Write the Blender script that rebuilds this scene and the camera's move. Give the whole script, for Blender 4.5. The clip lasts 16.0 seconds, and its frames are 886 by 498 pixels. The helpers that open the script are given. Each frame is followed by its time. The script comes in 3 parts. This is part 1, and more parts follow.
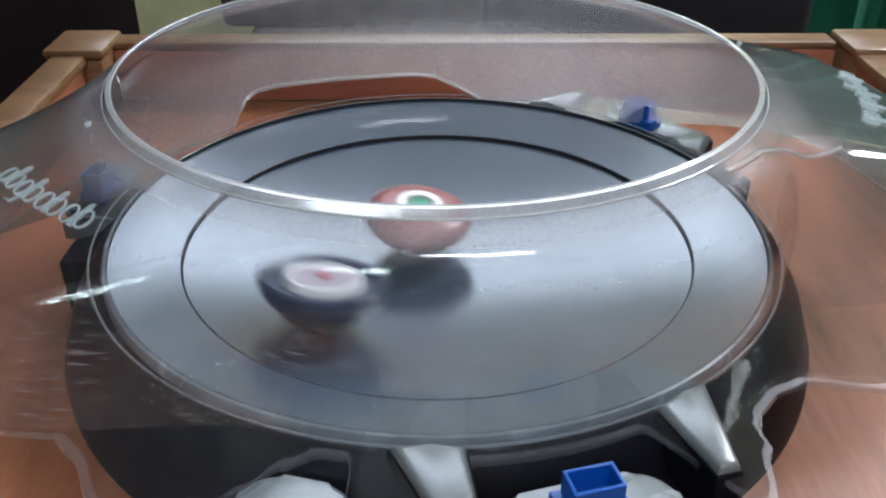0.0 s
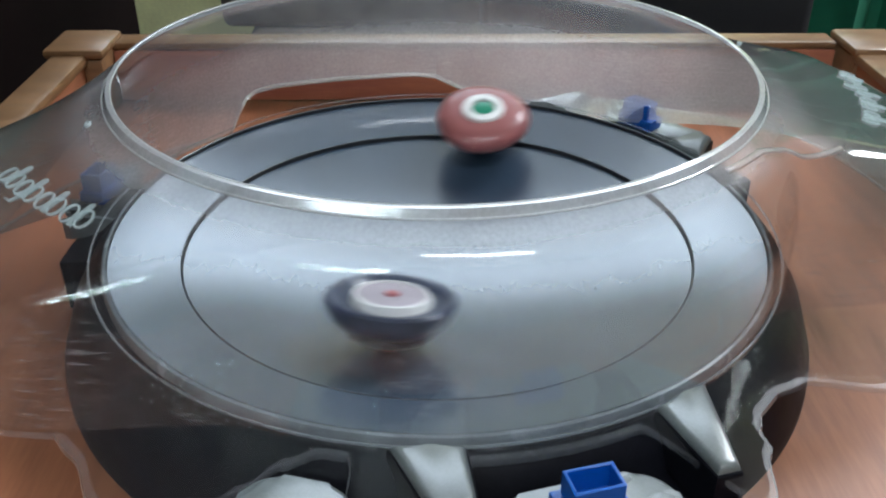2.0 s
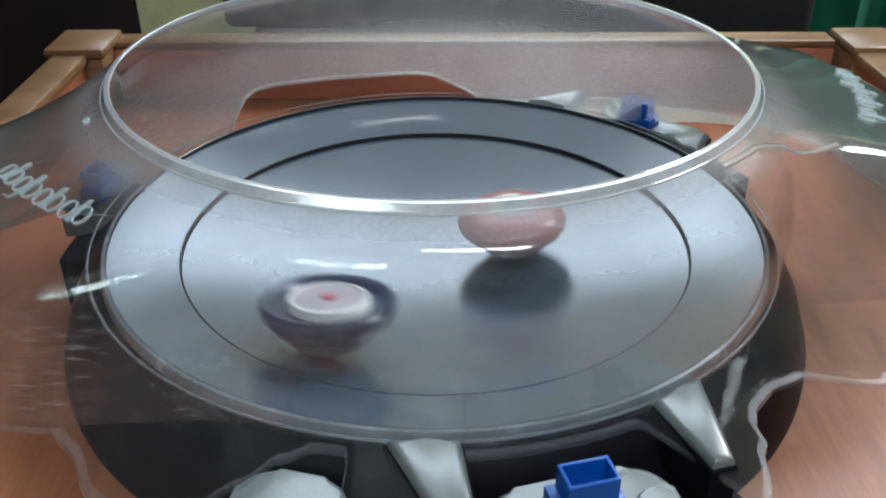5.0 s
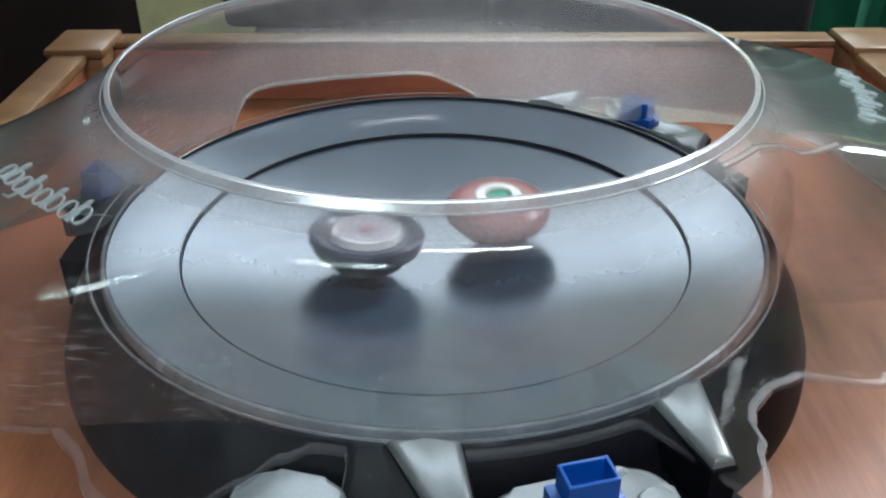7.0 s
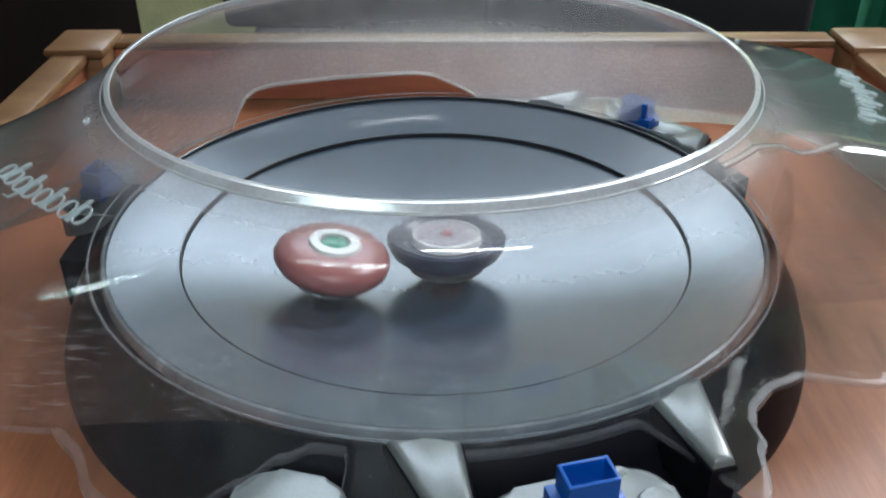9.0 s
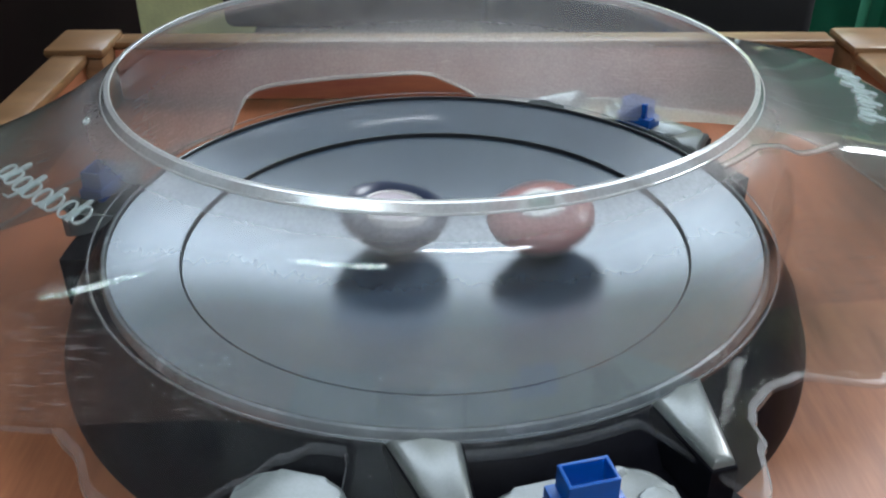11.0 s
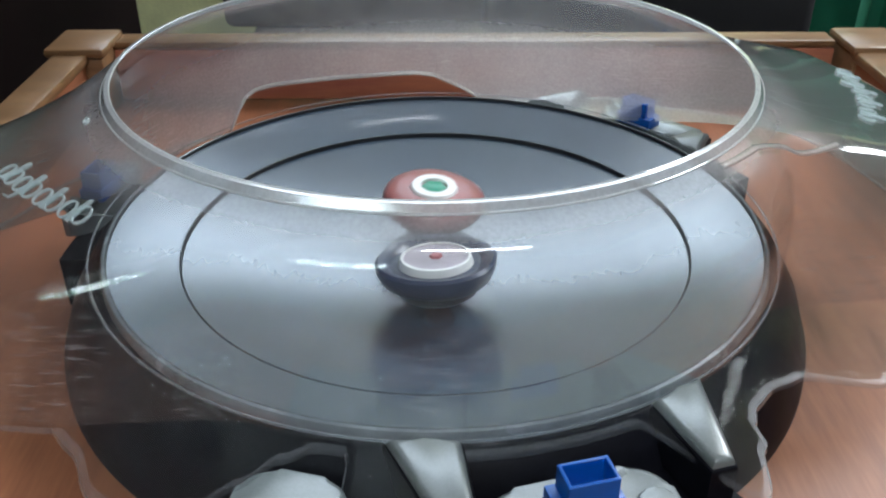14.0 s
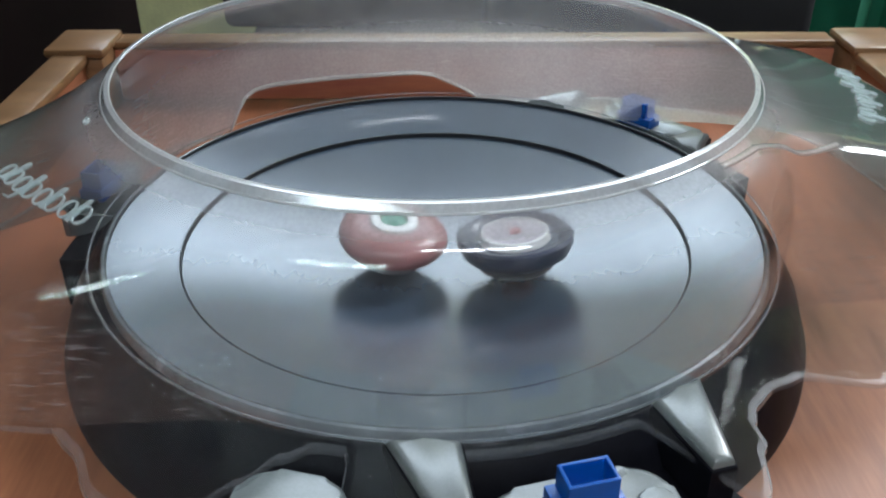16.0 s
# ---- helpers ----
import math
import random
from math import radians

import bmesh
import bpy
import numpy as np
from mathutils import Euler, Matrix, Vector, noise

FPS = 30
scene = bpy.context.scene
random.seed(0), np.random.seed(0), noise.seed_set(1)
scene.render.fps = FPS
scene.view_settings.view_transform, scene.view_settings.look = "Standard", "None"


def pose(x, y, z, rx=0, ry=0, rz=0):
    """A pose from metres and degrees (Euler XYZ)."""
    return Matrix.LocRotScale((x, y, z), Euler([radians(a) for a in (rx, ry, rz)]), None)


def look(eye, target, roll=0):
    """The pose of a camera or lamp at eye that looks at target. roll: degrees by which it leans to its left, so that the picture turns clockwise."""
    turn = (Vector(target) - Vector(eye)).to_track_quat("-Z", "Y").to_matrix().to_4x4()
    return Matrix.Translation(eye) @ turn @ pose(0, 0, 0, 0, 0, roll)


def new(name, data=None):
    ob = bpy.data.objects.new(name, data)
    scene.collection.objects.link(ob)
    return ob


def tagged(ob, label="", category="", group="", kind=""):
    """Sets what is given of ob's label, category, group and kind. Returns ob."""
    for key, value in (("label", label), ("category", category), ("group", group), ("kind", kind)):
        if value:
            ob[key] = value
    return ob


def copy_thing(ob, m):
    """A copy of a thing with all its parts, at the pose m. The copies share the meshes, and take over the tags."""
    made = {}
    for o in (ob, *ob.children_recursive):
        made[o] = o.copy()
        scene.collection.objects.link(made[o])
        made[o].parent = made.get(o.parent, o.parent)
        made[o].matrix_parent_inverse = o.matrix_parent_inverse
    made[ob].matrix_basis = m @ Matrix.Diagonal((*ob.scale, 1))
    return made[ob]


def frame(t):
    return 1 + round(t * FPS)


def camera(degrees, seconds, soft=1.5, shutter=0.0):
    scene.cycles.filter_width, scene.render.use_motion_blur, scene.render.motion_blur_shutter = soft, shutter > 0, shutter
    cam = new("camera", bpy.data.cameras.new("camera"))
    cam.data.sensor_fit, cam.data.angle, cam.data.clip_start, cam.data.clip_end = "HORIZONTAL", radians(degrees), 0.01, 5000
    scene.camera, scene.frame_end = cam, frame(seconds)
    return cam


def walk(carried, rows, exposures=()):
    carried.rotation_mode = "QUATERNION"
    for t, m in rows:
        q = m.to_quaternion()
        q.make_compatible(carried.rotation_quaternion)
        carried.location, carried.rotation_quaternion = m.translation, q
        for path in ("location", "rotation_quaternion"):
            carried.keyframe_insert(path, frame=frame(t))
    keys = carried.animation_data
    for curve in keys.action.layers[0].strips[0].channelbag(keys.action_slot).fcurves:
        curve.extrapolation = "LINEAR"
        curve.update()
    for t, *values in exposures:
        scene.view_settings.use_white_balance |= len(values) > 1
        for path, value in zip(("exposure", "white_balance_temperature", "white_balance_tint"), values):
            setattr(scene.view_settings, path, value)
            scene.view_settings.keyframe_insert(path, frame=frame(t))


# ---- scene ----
cam = camera(52, 16.0, soft=2.2, shutter=0.6)
RIM = 0.15                       # radius of the bowl's rim; the rim lies at z = 0
FLOOR = -0.045                   # top of the wooden board on which the stadium stands


def eye(x, y, z, pitch, yaw=0.0, roll=0.0):
    return pose(x, y, z) @ pose(0, 0, 0, 90 - pitch, 0, yaw) @ pose(0, 0, 0, 0, 0, roll)


CAM_A = eye(-0.0023, -0.3728, 0.2081, 30.956, -0.73, 0.133)
CAM_B = eye(0.0, -0.375, 0.2073, 30.9, -0.52)
walk(cam, [(0.0, CAM_A), (2.6, CAM_A), (2.95, CAM_B), (16.0, CAM_B)],
     exposures=((0.0, -0.12, 6030, 11), (0.25, -0.12, 6030, 10), (0.5, -0.12, 6030, 7.5), (1.5, -0.12, 6030, 6.5), (3.0, -0.12, 6030, 5.5), (16.0, -0.12, 6030, 5.5)))

# ---- light ----
world = bpy.data.worlds.new("room_air")
scene.world = world
world.use_nodes = True
world.node_tree.nodes["Background"].inputs[0].default_value = (0.75, 0.85, 1.0, 1)
world.node_tree.nodes["Background"].inputs[1].default_value = 0.25


def area_lamp(name, m, sx, sy, watts, colour):
    lamp = bpy.data.lights.new(name, "AREA")
    lamp.shape, lamp.size, lamp.size_y, lamp.energy, lamp.color = "RECTANGLE", sx, sy, watts, colour
    ob = new(name, lamp)
    ob.matrix_basis = m
    return ob


area_lamp("ceiling_lamp_light", look((1.5, 1.05, 1.62), (1.5, 1.05, 0)), 1.0, 0.45, 66, (0.97, 0.97, 1.0))
area_lamp("tube_lamp_light", look((0.33, -1.05, 1.62), (0.33, -1.05, 0)), 0.85, 0.07, 17, (0.97, 0.97, 1.0))
area_lamp("window_light", look((0.15, 1.86, 1.29), (0.1, 0, 0.6)), 1.5, 0.60, 25, (0.84, 0.91, 1.0))


# ---- materials ----
def material(name, base, rough=0.5, metal=0.0, spec=0.5, vary=0.12, scale=60.0, fine=900.0, bump=0.05, stretch=(1, 1, 1), tint=None, ior=1.5):
    m = bpy.data.materials.new(name)
    m.use_nodes = True
    nt = m.node_tree
    b = nt.nodes["Principled BSDF"]
    co = nt.nodes.new("ShaderNodeTexCoord")
    mp = nt.nodes.new("ShaderNodeMapping")
    mp.inputs["Scale"].default_value = stretch
    nt.links.new(co.outputs["Object"], mp.inputs[0])
    n1, n2 = nt.nodes.new("ShaderNodeTexNoise"), nt.nodes.new("ShaderNodeTexNoise")
    n1.inputs["Scale"].default_value, n2.inputs["Scale"].default_value = scale, fine
    n1.inputs["Detail"].default_value = 5
    for n in (n1, n2):
        nt.links.new(mp.outputs[0], n.inputs[0])
    add = nt.nodes.new("ShaderNodeMath")
    add.operation = "MULTIPLY_ADD"
    nt.links.new(n2.outputs[0], add.inputs[0])
    add.inputs[1].default_value = 0.35
    nt.links.new(n1.outputs[0], add.inputs[2])
    ramp = nt.nodes.new("ShaderNodeValToRGB")
    dark = tuple(c * (1 - vary * 1.6) for c in base)
    light = tint or tuple(min(1, c * (1 + vary)) for c in base)
    ramp.color_ramp.elements[0].position, ramp.color_ramp.elements[1].position = 0.45, 0.9
    ramp.color_ramp.elements[0].color, ramp.color_ramp.elements[1].color = (*dark, 1), (*light, 1)
    nt.links.new(add.outputs[0], ramp.inputs[0])
    nt.links.new(ramp.outputs[0], b.inputs["Base Color"])
    rr = nt.nodes.new("ShaderNodeMapRange")
    rr.inputs[3].default_value, rr.inputs[4].default_value = rough * 0.75, min(1, rough * 1.3)
    nt.links.new(n1.outputs[0], rr.inputs[0])
    nt.links.new(rr.outputs[0], b.inputs["Roughness"])
    b.inputs["Metallic"].default_value, b.inputs["Specular IOR Level"].default_value = metal, spec
    b.inputs["IOR"].default_value = ior
    bp = nt.nodes.new("ShaderNodeBump")
    bp.inputs["Strength"].default_value, bp.inputs["Distance"].default_value = bump, 0.001
    nt.links.new(add.outputs[0], bp.inputs["Height"])
    nt.links.new(bp.outputs[0], b.inputs["Normal"])
    return m


def clear_plastic(name, tint, haze, rough, scratch=0.0, shiny=0.0, film_colour=(0.74, 0.75, 0.80, 1), far_veil=0.0, smoky=0.0, sheen=0.06):
    """Thin clear plastic: what lies behind shows through, gloss rises at grazing angles, and a film of dust and scuffs
    scatters light.
    haze: the film everywhere; shiny: more of it round the opening, painting the bright reflection there; far_veil:
    painted haze on the far half, denser low down; scratch: short level scratches; smoky: how far the tops of the wings
    are greyed."""
    m = bpy.data.materials.new(name)
    m.use_nodes = True
    nt = m.node_tree
    nt.nodes.clear()

    def node(kind, **inputs):
        n = nt.nodes.new(kind)
        for k, v in inputs.items():
            n.inputs[k.replace("_", " ")].default_value = v
        return n

    def calc(op, a, b, c=0.0):
        n = nt.nodes.new("ShaderNodeMath")
        n.operation = op
        for k, v in enumerate((a, b, c)):
            if isinstance(v, (int, float)):
                n.inputs[k].default_value = v
            else:
                nt.links.new(v, n.inputs[k])
        return n.outputs[0]

    def span(v, a, b, lo, hi, smooth=False):
        n = nt.nodes.new("ShaderNodeMapRange")
        if smooth:
            n.interpolation_type = "SMOOTHSTEP"
        nt.links.new(v, n.inputs[0])
        for k, x in enumerate((a, b, lo, hi)):
            n.inputs[k + 1].default_value = x
        return n.outputs[0]

    def mixed(f, a, b):
        n = nt.nodes.new("ShaderNodeMixShader")
        if isinstance(f, float):
            n.inputs[0].default_value = f
        else:
            nt.links.new(f, n.inputs[0])
        nt.links.new(a, n.inputs[1])
        nt.links.new(b, n.inputs[2])
        return n.outputs[0]

    def noise(scale, detail, stretch=(1, 1, 1)):
        mp = node("ShaderNodeMapping", Scale=stretch)
        nt.links.new(co.outputs["Object"], mp.inputs[0])
        n = node("ShaderNodeTexNoise", Scale=scale, Detail=detail)
        nt.links.new(mp.outputs[0], n.inputs[0])
        return n.outputs[0]

    co = nt.nodes.new("ShaderNodeTexCoord")
    xyz = nt.nodes.new("ShaderNodeSeparateXYZ")
    nt.links.new(co.outputs["Object"], xyz.inputs[0])
    broad, dust, streak = noise(22, 4), noise(650, 2), noise(260, 2, (0.35, 0.35, 5.0))
    where = noise(30, 2)
    # Extra film paints bright reflections round the opening and haze on the far half.
    film = calc("ADD", span(xyz.outputs[2], 0.0650, 0.0745, haze, haze + shiny, True), calc("MULTIPLY", span(xyz.outputs[1], -0.02, 0.12, 0.0, far_veil, True), span(xyz.outputs[2], 0.035, 0.058, 1.0, 0.35, True)))
    film = calc("MULTIPLY", film, span(broad, 0.25, 0.75, 0.85, 1.15))
    film = calc("MULTIPLY", film, span(dust, 0.3, 0.7, 0.92, 1.08))
    marks = calc("MULTIPLY", span(streak, 0.545, 0.68, 0.0, scratch), span(where, 0.40, 0.62, 0.15, 1.0))
    marks = calc("MULTIPLY", marks, span(xyz.outputs[2], 0.040, 0.054, 1.0, 0.0))
    marks = calc("MULTIPLY", marks, span(xyz.outputs[1], -0.02, 0.08, 1.0, 0.3))
    film = calc("ADD", film, marks)
    film_bsdf = mixed(0.5, node("ShaderNodeBsdfDiffuse", Color=film_colour).outputs[0], node("ShaderNodeBsdfTranslucent", Color=film_colour).outputs[0])
    body = mixed(film, node("ShaderNodeBsdfTransparent", Color=(*tint, 1)).outputs[0], film_bsdf)
    if smoky:
        out_on_wing = calc("MULTIPLY", span(calc("ABSOLUTE", xyz.outputs[0], 0.0), 0.128, 0.168, 0.0, smoky, True), span(xyz.outputs[2], 0.002, 0.045, 0.45, 1.0, True))
        body = mixed(out_on_wing, body, node("ShaderNodeBsdfDiffuse", Color=(0.13, 0.165, 0.155, 1)).outputs[0])
    lw = node("ShaderNodeLayerWeight", Blend=0.5)
    gloss = calc("MULTIPLY_ADD", calc("POWER", lw.outputs["Facing"], 3.5), 0.90, sheen)
    gl = node("ShaderNodeBsdfGlossy", Roughness=rough)
    bp = node("ShaderNodeBump", Strength=0.035, Distance=0.002)
    nt.links.new(broad, bp.inputs["Height"])
    nt.links.new(bp.outputs[0], gl.inputs["Normal"])
    out = nt.nodes.new("ShaderNodeOutputMaterial")
    nt.links.new(mixed(gloss, body, gl.outputs[0]), out.inputs[0])
    return m


GREY = material("satin_grey_plastic", (0.041, 0.064, 0.099), 0.21, 0.0, 0.5, 0.03, 18, 260, 0.008, (1, 0.35, 1), ior=2.1)
LINE = material("dark_groove_rubber", (0.012, 0.013, 0.016), 0.45)
BLACK = material("black_moulded_plastic", (0.006, 0.006, 0.009), 0.4, spec=0.09, vary=0.3)
TRAY = material("light_grey_plastic", (0.15, 0.165, 0.165), 0.3, vary=0.18, scale=60, ior=1.8)
RIMGREY = material("mid_grey_plastic", (0.20, 0.22, 0.235), 0.25, vary=0.2, scale=60)
BLUE = material("royal_blue_plastic", (0.006, 0.09, 0.42), 0.35, vary=0.1)
COVER = clear_plastic("clear_cover_plastic", (0.90, 0.92, 0.93), 0.032, 0.07, 0.22, 0.34, film_colour=(0.90, 0.87, 0.89, 1), far_veil=0.37, smoky=0.5)
EDGE = clear_plastic("thick_clear_edge_plastic", (0.88, 0.91, 0.92), 0.11, 0.38, sheen=0.02)
FLAT = clear_plastic("clear_flange_plastic", (0.88, 0.91, 0.91), 0.018, 0.08, sheen=0.015)
# The beads' bright glint lines are put in as white film.
BEADMAT = clear_plastic("clear_bead_plastic_lit_white", (0.9, 0.93, 0.94), 0.7, 0.06, film_colour=(0.88, 0.89, 0.9, 1))
ARCHMAT = clear_plastic("whitish_clear_arch_plastic", (0.9, 0.88, 0.86), 0.45, 0.1, film_colour=(0.85, 0.80, 0.78, 1))
# White film paints the lamp's highlight into the clear lip.
LIPMAT = clear_plastic("clear_lip_plastic_lit_white", (0.9, 0.93, 0.94), 0.40, 0.22, film_colour=(0.92, 0.93, 0.94, 1), shiny=0.30, sheen=0.25)
LETTER = clear_plastic("clear_letter_plastic", (0.9, 0.95, 0.95), 0.42, 0.10, film_colour=(0.8, 0.88, 0.88, 1))
# Same timber as the board, lightened for the light falling on the back panel.
WOOD_LIT = material("orange_stained_wood_lit", (0.37, 0.125, 0.085), 0.4, 0, 0.4, 0.14, 9, 70, 0.06, (1, 9, 9), (0.44, 0.17, 0.09))
WOOD_SIDE = material("orange_stained_wood_grain_along", (0.27, 0.10, 0.05), 0.4, 0, 0.4, 0.14, 9, 70, 0.06, (9, 1, 9), (0.36, 0.14, 0.068))
RAIL = material("varnished_light_wood", (0.22, 0.12, 0.055), 0.35, 0, 0.5, 0.2, 14, 160, 0.08, (1, 9, 9))
TABLEWOOD = material("dark_brown_table_wood", (0.07, 0.035, 0.02), 0.45, 0, 0.4, 0.2, 9, 70, 0.06, (9, 1, 9))
RED = material("dull_red_plastic", (0.34, 0.115, 0.11), 0.3, vary=0.1)
MAROON = material("dark_maroon_plastic", (0.06, 0.022, 0.032), 0.3, vary=0.1)
CHIPRED = material("pinkish_red_plastic", (0.5, 0.13, 0.15), 0.3, vary=0.1)
WHITE = material("white_plastic", (0.85, 0.84, 0.82), 0.35, vary=0.04)
GREEN = material("green_chip_plastic", (0.02, 0.28, 0.16), 0.3)
NAVY = material("dark_navy_plastic", (0.026, 0.036, 0.078), 0.3, vary=0.15)
PINK = material("pale_pink_plastic", (0.42, 0.36, 0.41), 0.35)
METAL = material("worn_steel", (0.20, 0.20, 0.23), 0.3, 0.9)
ORANGE = material("orange_red_tip_plastic", (0.6, 0.1, 0.03), 0.35)
PLASTER = material("yellow_green_wall_paint", (0.80, 0.82, 0.45), 0.8, scale=6, fine=120)
CEIL = material("white_ceiling_paint", (0.8, 0.8, 0.78), 0.8, scale=6, fine=120)
# For the unseen walls, darkened so the cover reflects less light from them.
WALLPAINT = material("mid_grey_wall_paint", (0.30, 0.29, 0.28), 0.8, scale=6, fine=120)
DARK = material("dark_brown_furniture", (0.006, 0.003, 0.003), 0.8, spec=0.05, vary=0.3, scale=8)
CLOTH = material("black_cloth", (0.008, 0.008, 0.010), 0.9, vary=0.3, scale=20)
SOFA = material("grey_brown_cloth", (0.17, 0.145, 0.125), 0.9, vary=0.3, scale=25)
SKYGLOW = bpy.data.materials.new("sky_and_leaves")
SKYGLOW.use_nodes = True


def sky_and_leaves(nt):
    b = nt.nodes["Principled BSDF"]
    n = nt.nodes.new("ShaderNodeTexNoise")
    n.inputs["Scale"].default_value, n.inputs["Detail"].default_value = 11.0, 2.0
    co = nt.nodes.new("ShaderNodeTexCoord")
    nt.links.new(co.outputs["Object"], n.inputs[0])
    r = nt.nodes.new("ShaderNodeValToRGB")
    r.color_ramp.elements[0].position, r.color_ramp.elements[1].position = 0.545, 0.575
    r.color_ramp.elements[0].color, r.color_ramp.elements[1].color = (0.02, 0.03, 0.02, 1), (0.85, 0.95, 1.0, 1)
    nt.links.new(n.outputs[0], r.inputs[0])
    nt.links.new(r.outputs[0], b.inputs["Emission Color"])
    b.inputs["Base Color"].default_value = (0.02, 0.03, 0.02, 1)
    b.inputs["Emission Strength"].default_value = 55.0


sky_and_leaves(SKYGLOW.node_tree)
GREENCLOTH = material("green_curtain_cloth", (0.015, 0.16, 0.085), 0.85, vary=0.15, scale=12)
FLOORING = material("brown_floor", (0.12, 0.08, 0.05), 0.5, scale=5)


# ---- mesh helpers ----
def part(name, bm, mat, parent=None, label="", smooth=True):
    me = bpy.data.meshes.new(name)
    bmesh.ops.recalc_face_normals(bm, faces=bm.faces)
    bm.to_mesh(me)
    bm.free()
    me.materials.append(mat)
    if smooth:
        me.shade_smooth()
        me.set_sharp_from_angle(angle=radians(38))
    ob = new(name, me)
    if parent is not None:
        ob.parent = parent
    if label:
        ob["label"] = label
    return ob


def thing(name, label, category, group="", kind="", m=None):
    ob = new(name)
    ob.empty_display_size = 0.02
    if m is not None:
        ob.matrix_basis = m
    return tagged(ob, label, category, group, kind)


def box(lo, hi, bevel=0.0, m=None, seg=2):
    bm = bmesh.new()
    bmesh.ops.create_cube(bm, size=1)
    for v in bm.verts:
        v.co = Vector(((lo[i] + hi[i]) / 2 + v.co[i] * (hi[i] - lo[i]) for i in range(3)))
    if bevel:
        bmesh.ops.bevel(bm, geom=bm.edges[:], offset=bevel, segments=seg, affect="EDGES", profile=0.5)
    if m is not None:
        bmesh.ops.transform(bm, matrix=m, verts=bm.verts)
    return bm


def lathe(profile, n=96, closed=False, wave=None):
    """Turns a profile of (radius, height) round the z axis. wave(angle, radius, height) may shift the radius."""
    bm = bmesh.new()
    rings = []
    for r, z in profile:
        if r < 1e-6:
            rings.append([bm.verts.new((0, 0, z))])
            continue
        ring = []
        for i in range(n):
            a = 2 * math.pi * i / n
            q = r if wave is None else wave(a, r, z)
            ring.append(bm.verts.new((q * math.cos(a), q * math.sin(a), z)))
        rings.append(ring)
    pairs = list(zip(rings, rings[1:]))
    if closed:
        pairs.append((rings[-1], rings[0]))
    for a, b in pairs:
        for i in range(n):
            j = (i + 1) % n
            if len(a) == 1 and len(b) == 1:
                continue
            if len(a) == 1:
                bm.faces.new((a[0], b[j], b[i]))
            elif len(b) == 1:
                bm.faces.new((a[i], a[j], b[0]))
            else:
                bm.faces.new((a[i], a[j], b[j], b[i]))
    return bm


def bowl_height(r):
    if r < 0.1176:
        return -0.029 + 0.0183 * (r / 0.1176) ** 2
    return -0.0088 + (r - 0.1176) * 0.0094 / (0.148 - 0.1176)


# ---- the room ----
def joined(boxes):
    bm = bmesh.new()
    for lo, hi in boxes:
        c = box(lo, hi)
        me = bpy.data.meshes.new("piece")
        c.to_mesh(me)
        c.free()
        bm.from_mesh(me)
        bpy.data.meshes.remove(me)
    return bm


def room():
    paint, plain = "pale yellow-green painted wall of the room", "unseen plain wall of the room, made mid-grey to dim reflections"
    tagged(part("wall_north", joined((((-2.2, 1.9, -0.8), (2.2, 2.0, 0.94)), ((-2.2, 1.9, 1.64), (2.2, 2.0, 1.7)), ((-2.2, 1.9, 0.94), (-0.65, 2.0, 1.64)), ((0.95, 1.9, 0.94), (2.2, 2.0, 1.64)))), PLASTER), paint, "wall", kind="structure")
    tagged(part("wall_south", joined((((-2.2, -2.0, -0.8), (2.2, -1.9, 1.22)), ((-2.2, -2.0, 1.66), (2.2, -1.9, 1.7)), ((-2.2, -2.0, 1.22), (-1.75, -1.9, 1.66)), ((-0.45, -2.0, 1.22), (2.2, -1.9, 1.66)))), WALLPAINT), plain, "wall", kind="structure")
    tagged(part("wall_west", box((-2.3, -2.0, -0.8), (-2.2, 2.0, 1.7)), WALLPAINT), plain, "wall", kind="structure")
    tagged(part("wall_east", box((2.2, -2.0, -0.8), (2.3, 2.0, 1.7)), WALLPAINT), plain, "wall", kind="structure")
    tagged(part("ceiling", box((-2.3, -2.0, 1.7), (2.3, 2.0, 1.8)), CEIL), "plain white painted ceiling", "ceiling", kind="structure")
    tagged(part("floor", box((-2.3, -2.0, -0.9), (2.3, 2.0, -0.8)), FLOORING), "plain brown room floor", "floor", kind="structure")
    w = thing("window_1", "white framed window letting in cool daylight", "window", kind="structure")
    for lo, hi in (((-0.65, 1.93, 0.94), (-0.59, 1.98, 1.64)), ((0.89, 1.93, 0.94), (0.95, 1.98, 1.64)), ((-0.59, 1.93, 0.94), (0.89, 1.98, 0.99)), ((-0.59, 1.93, 1.59), (0.89, 1.98, 1.64)), ((0.12, 1.93, 0.99), (0.18, 1.98, 1.59))):
        part("frame_bar", box(lo, hi, 0.004), WHITE, w)
    w = thing("window_2", "small white framed window with bright sky and leaves outside", "window", kind="structure")
    for lo, hi in (((-1.75, -1.98, 1.22), (-1.70, -1.93, 1.66)), ((-0.50, -1.98, 1.22), (-0.45, -1.93, 1.66)), ((-1.70, -1.98, 1.22), (-0.50, -1.93, 1.26)), ((-1.70, -1.98, 1.62), (-0.50, -1.93, 1.66)), ((-1.32, -1.98, 1.26), (-1.28, -1.93, 1.62)), ((-0.92, -1.98, 1.26), (-0.88, -1.93, 1.62))):
        part("frame_bar", box(lo, hi, 0.004), WHITE, w)
    tagged(part("backdrop", box((-1.9, -2.12, 1.1), (-0.3, -2.1, 1.8)), SKYGLOW), "bright sky broken by dark leaves outside the window", "sky", kind="structure")
    lamp = thing("tube_lamp", "short white tube lamp under the ceiling", "lamp")
    part("mount", box((-0.10, -1.09, 1.64), (0.76, -1.01, 1.699), 0.004), WHITE, lamp)
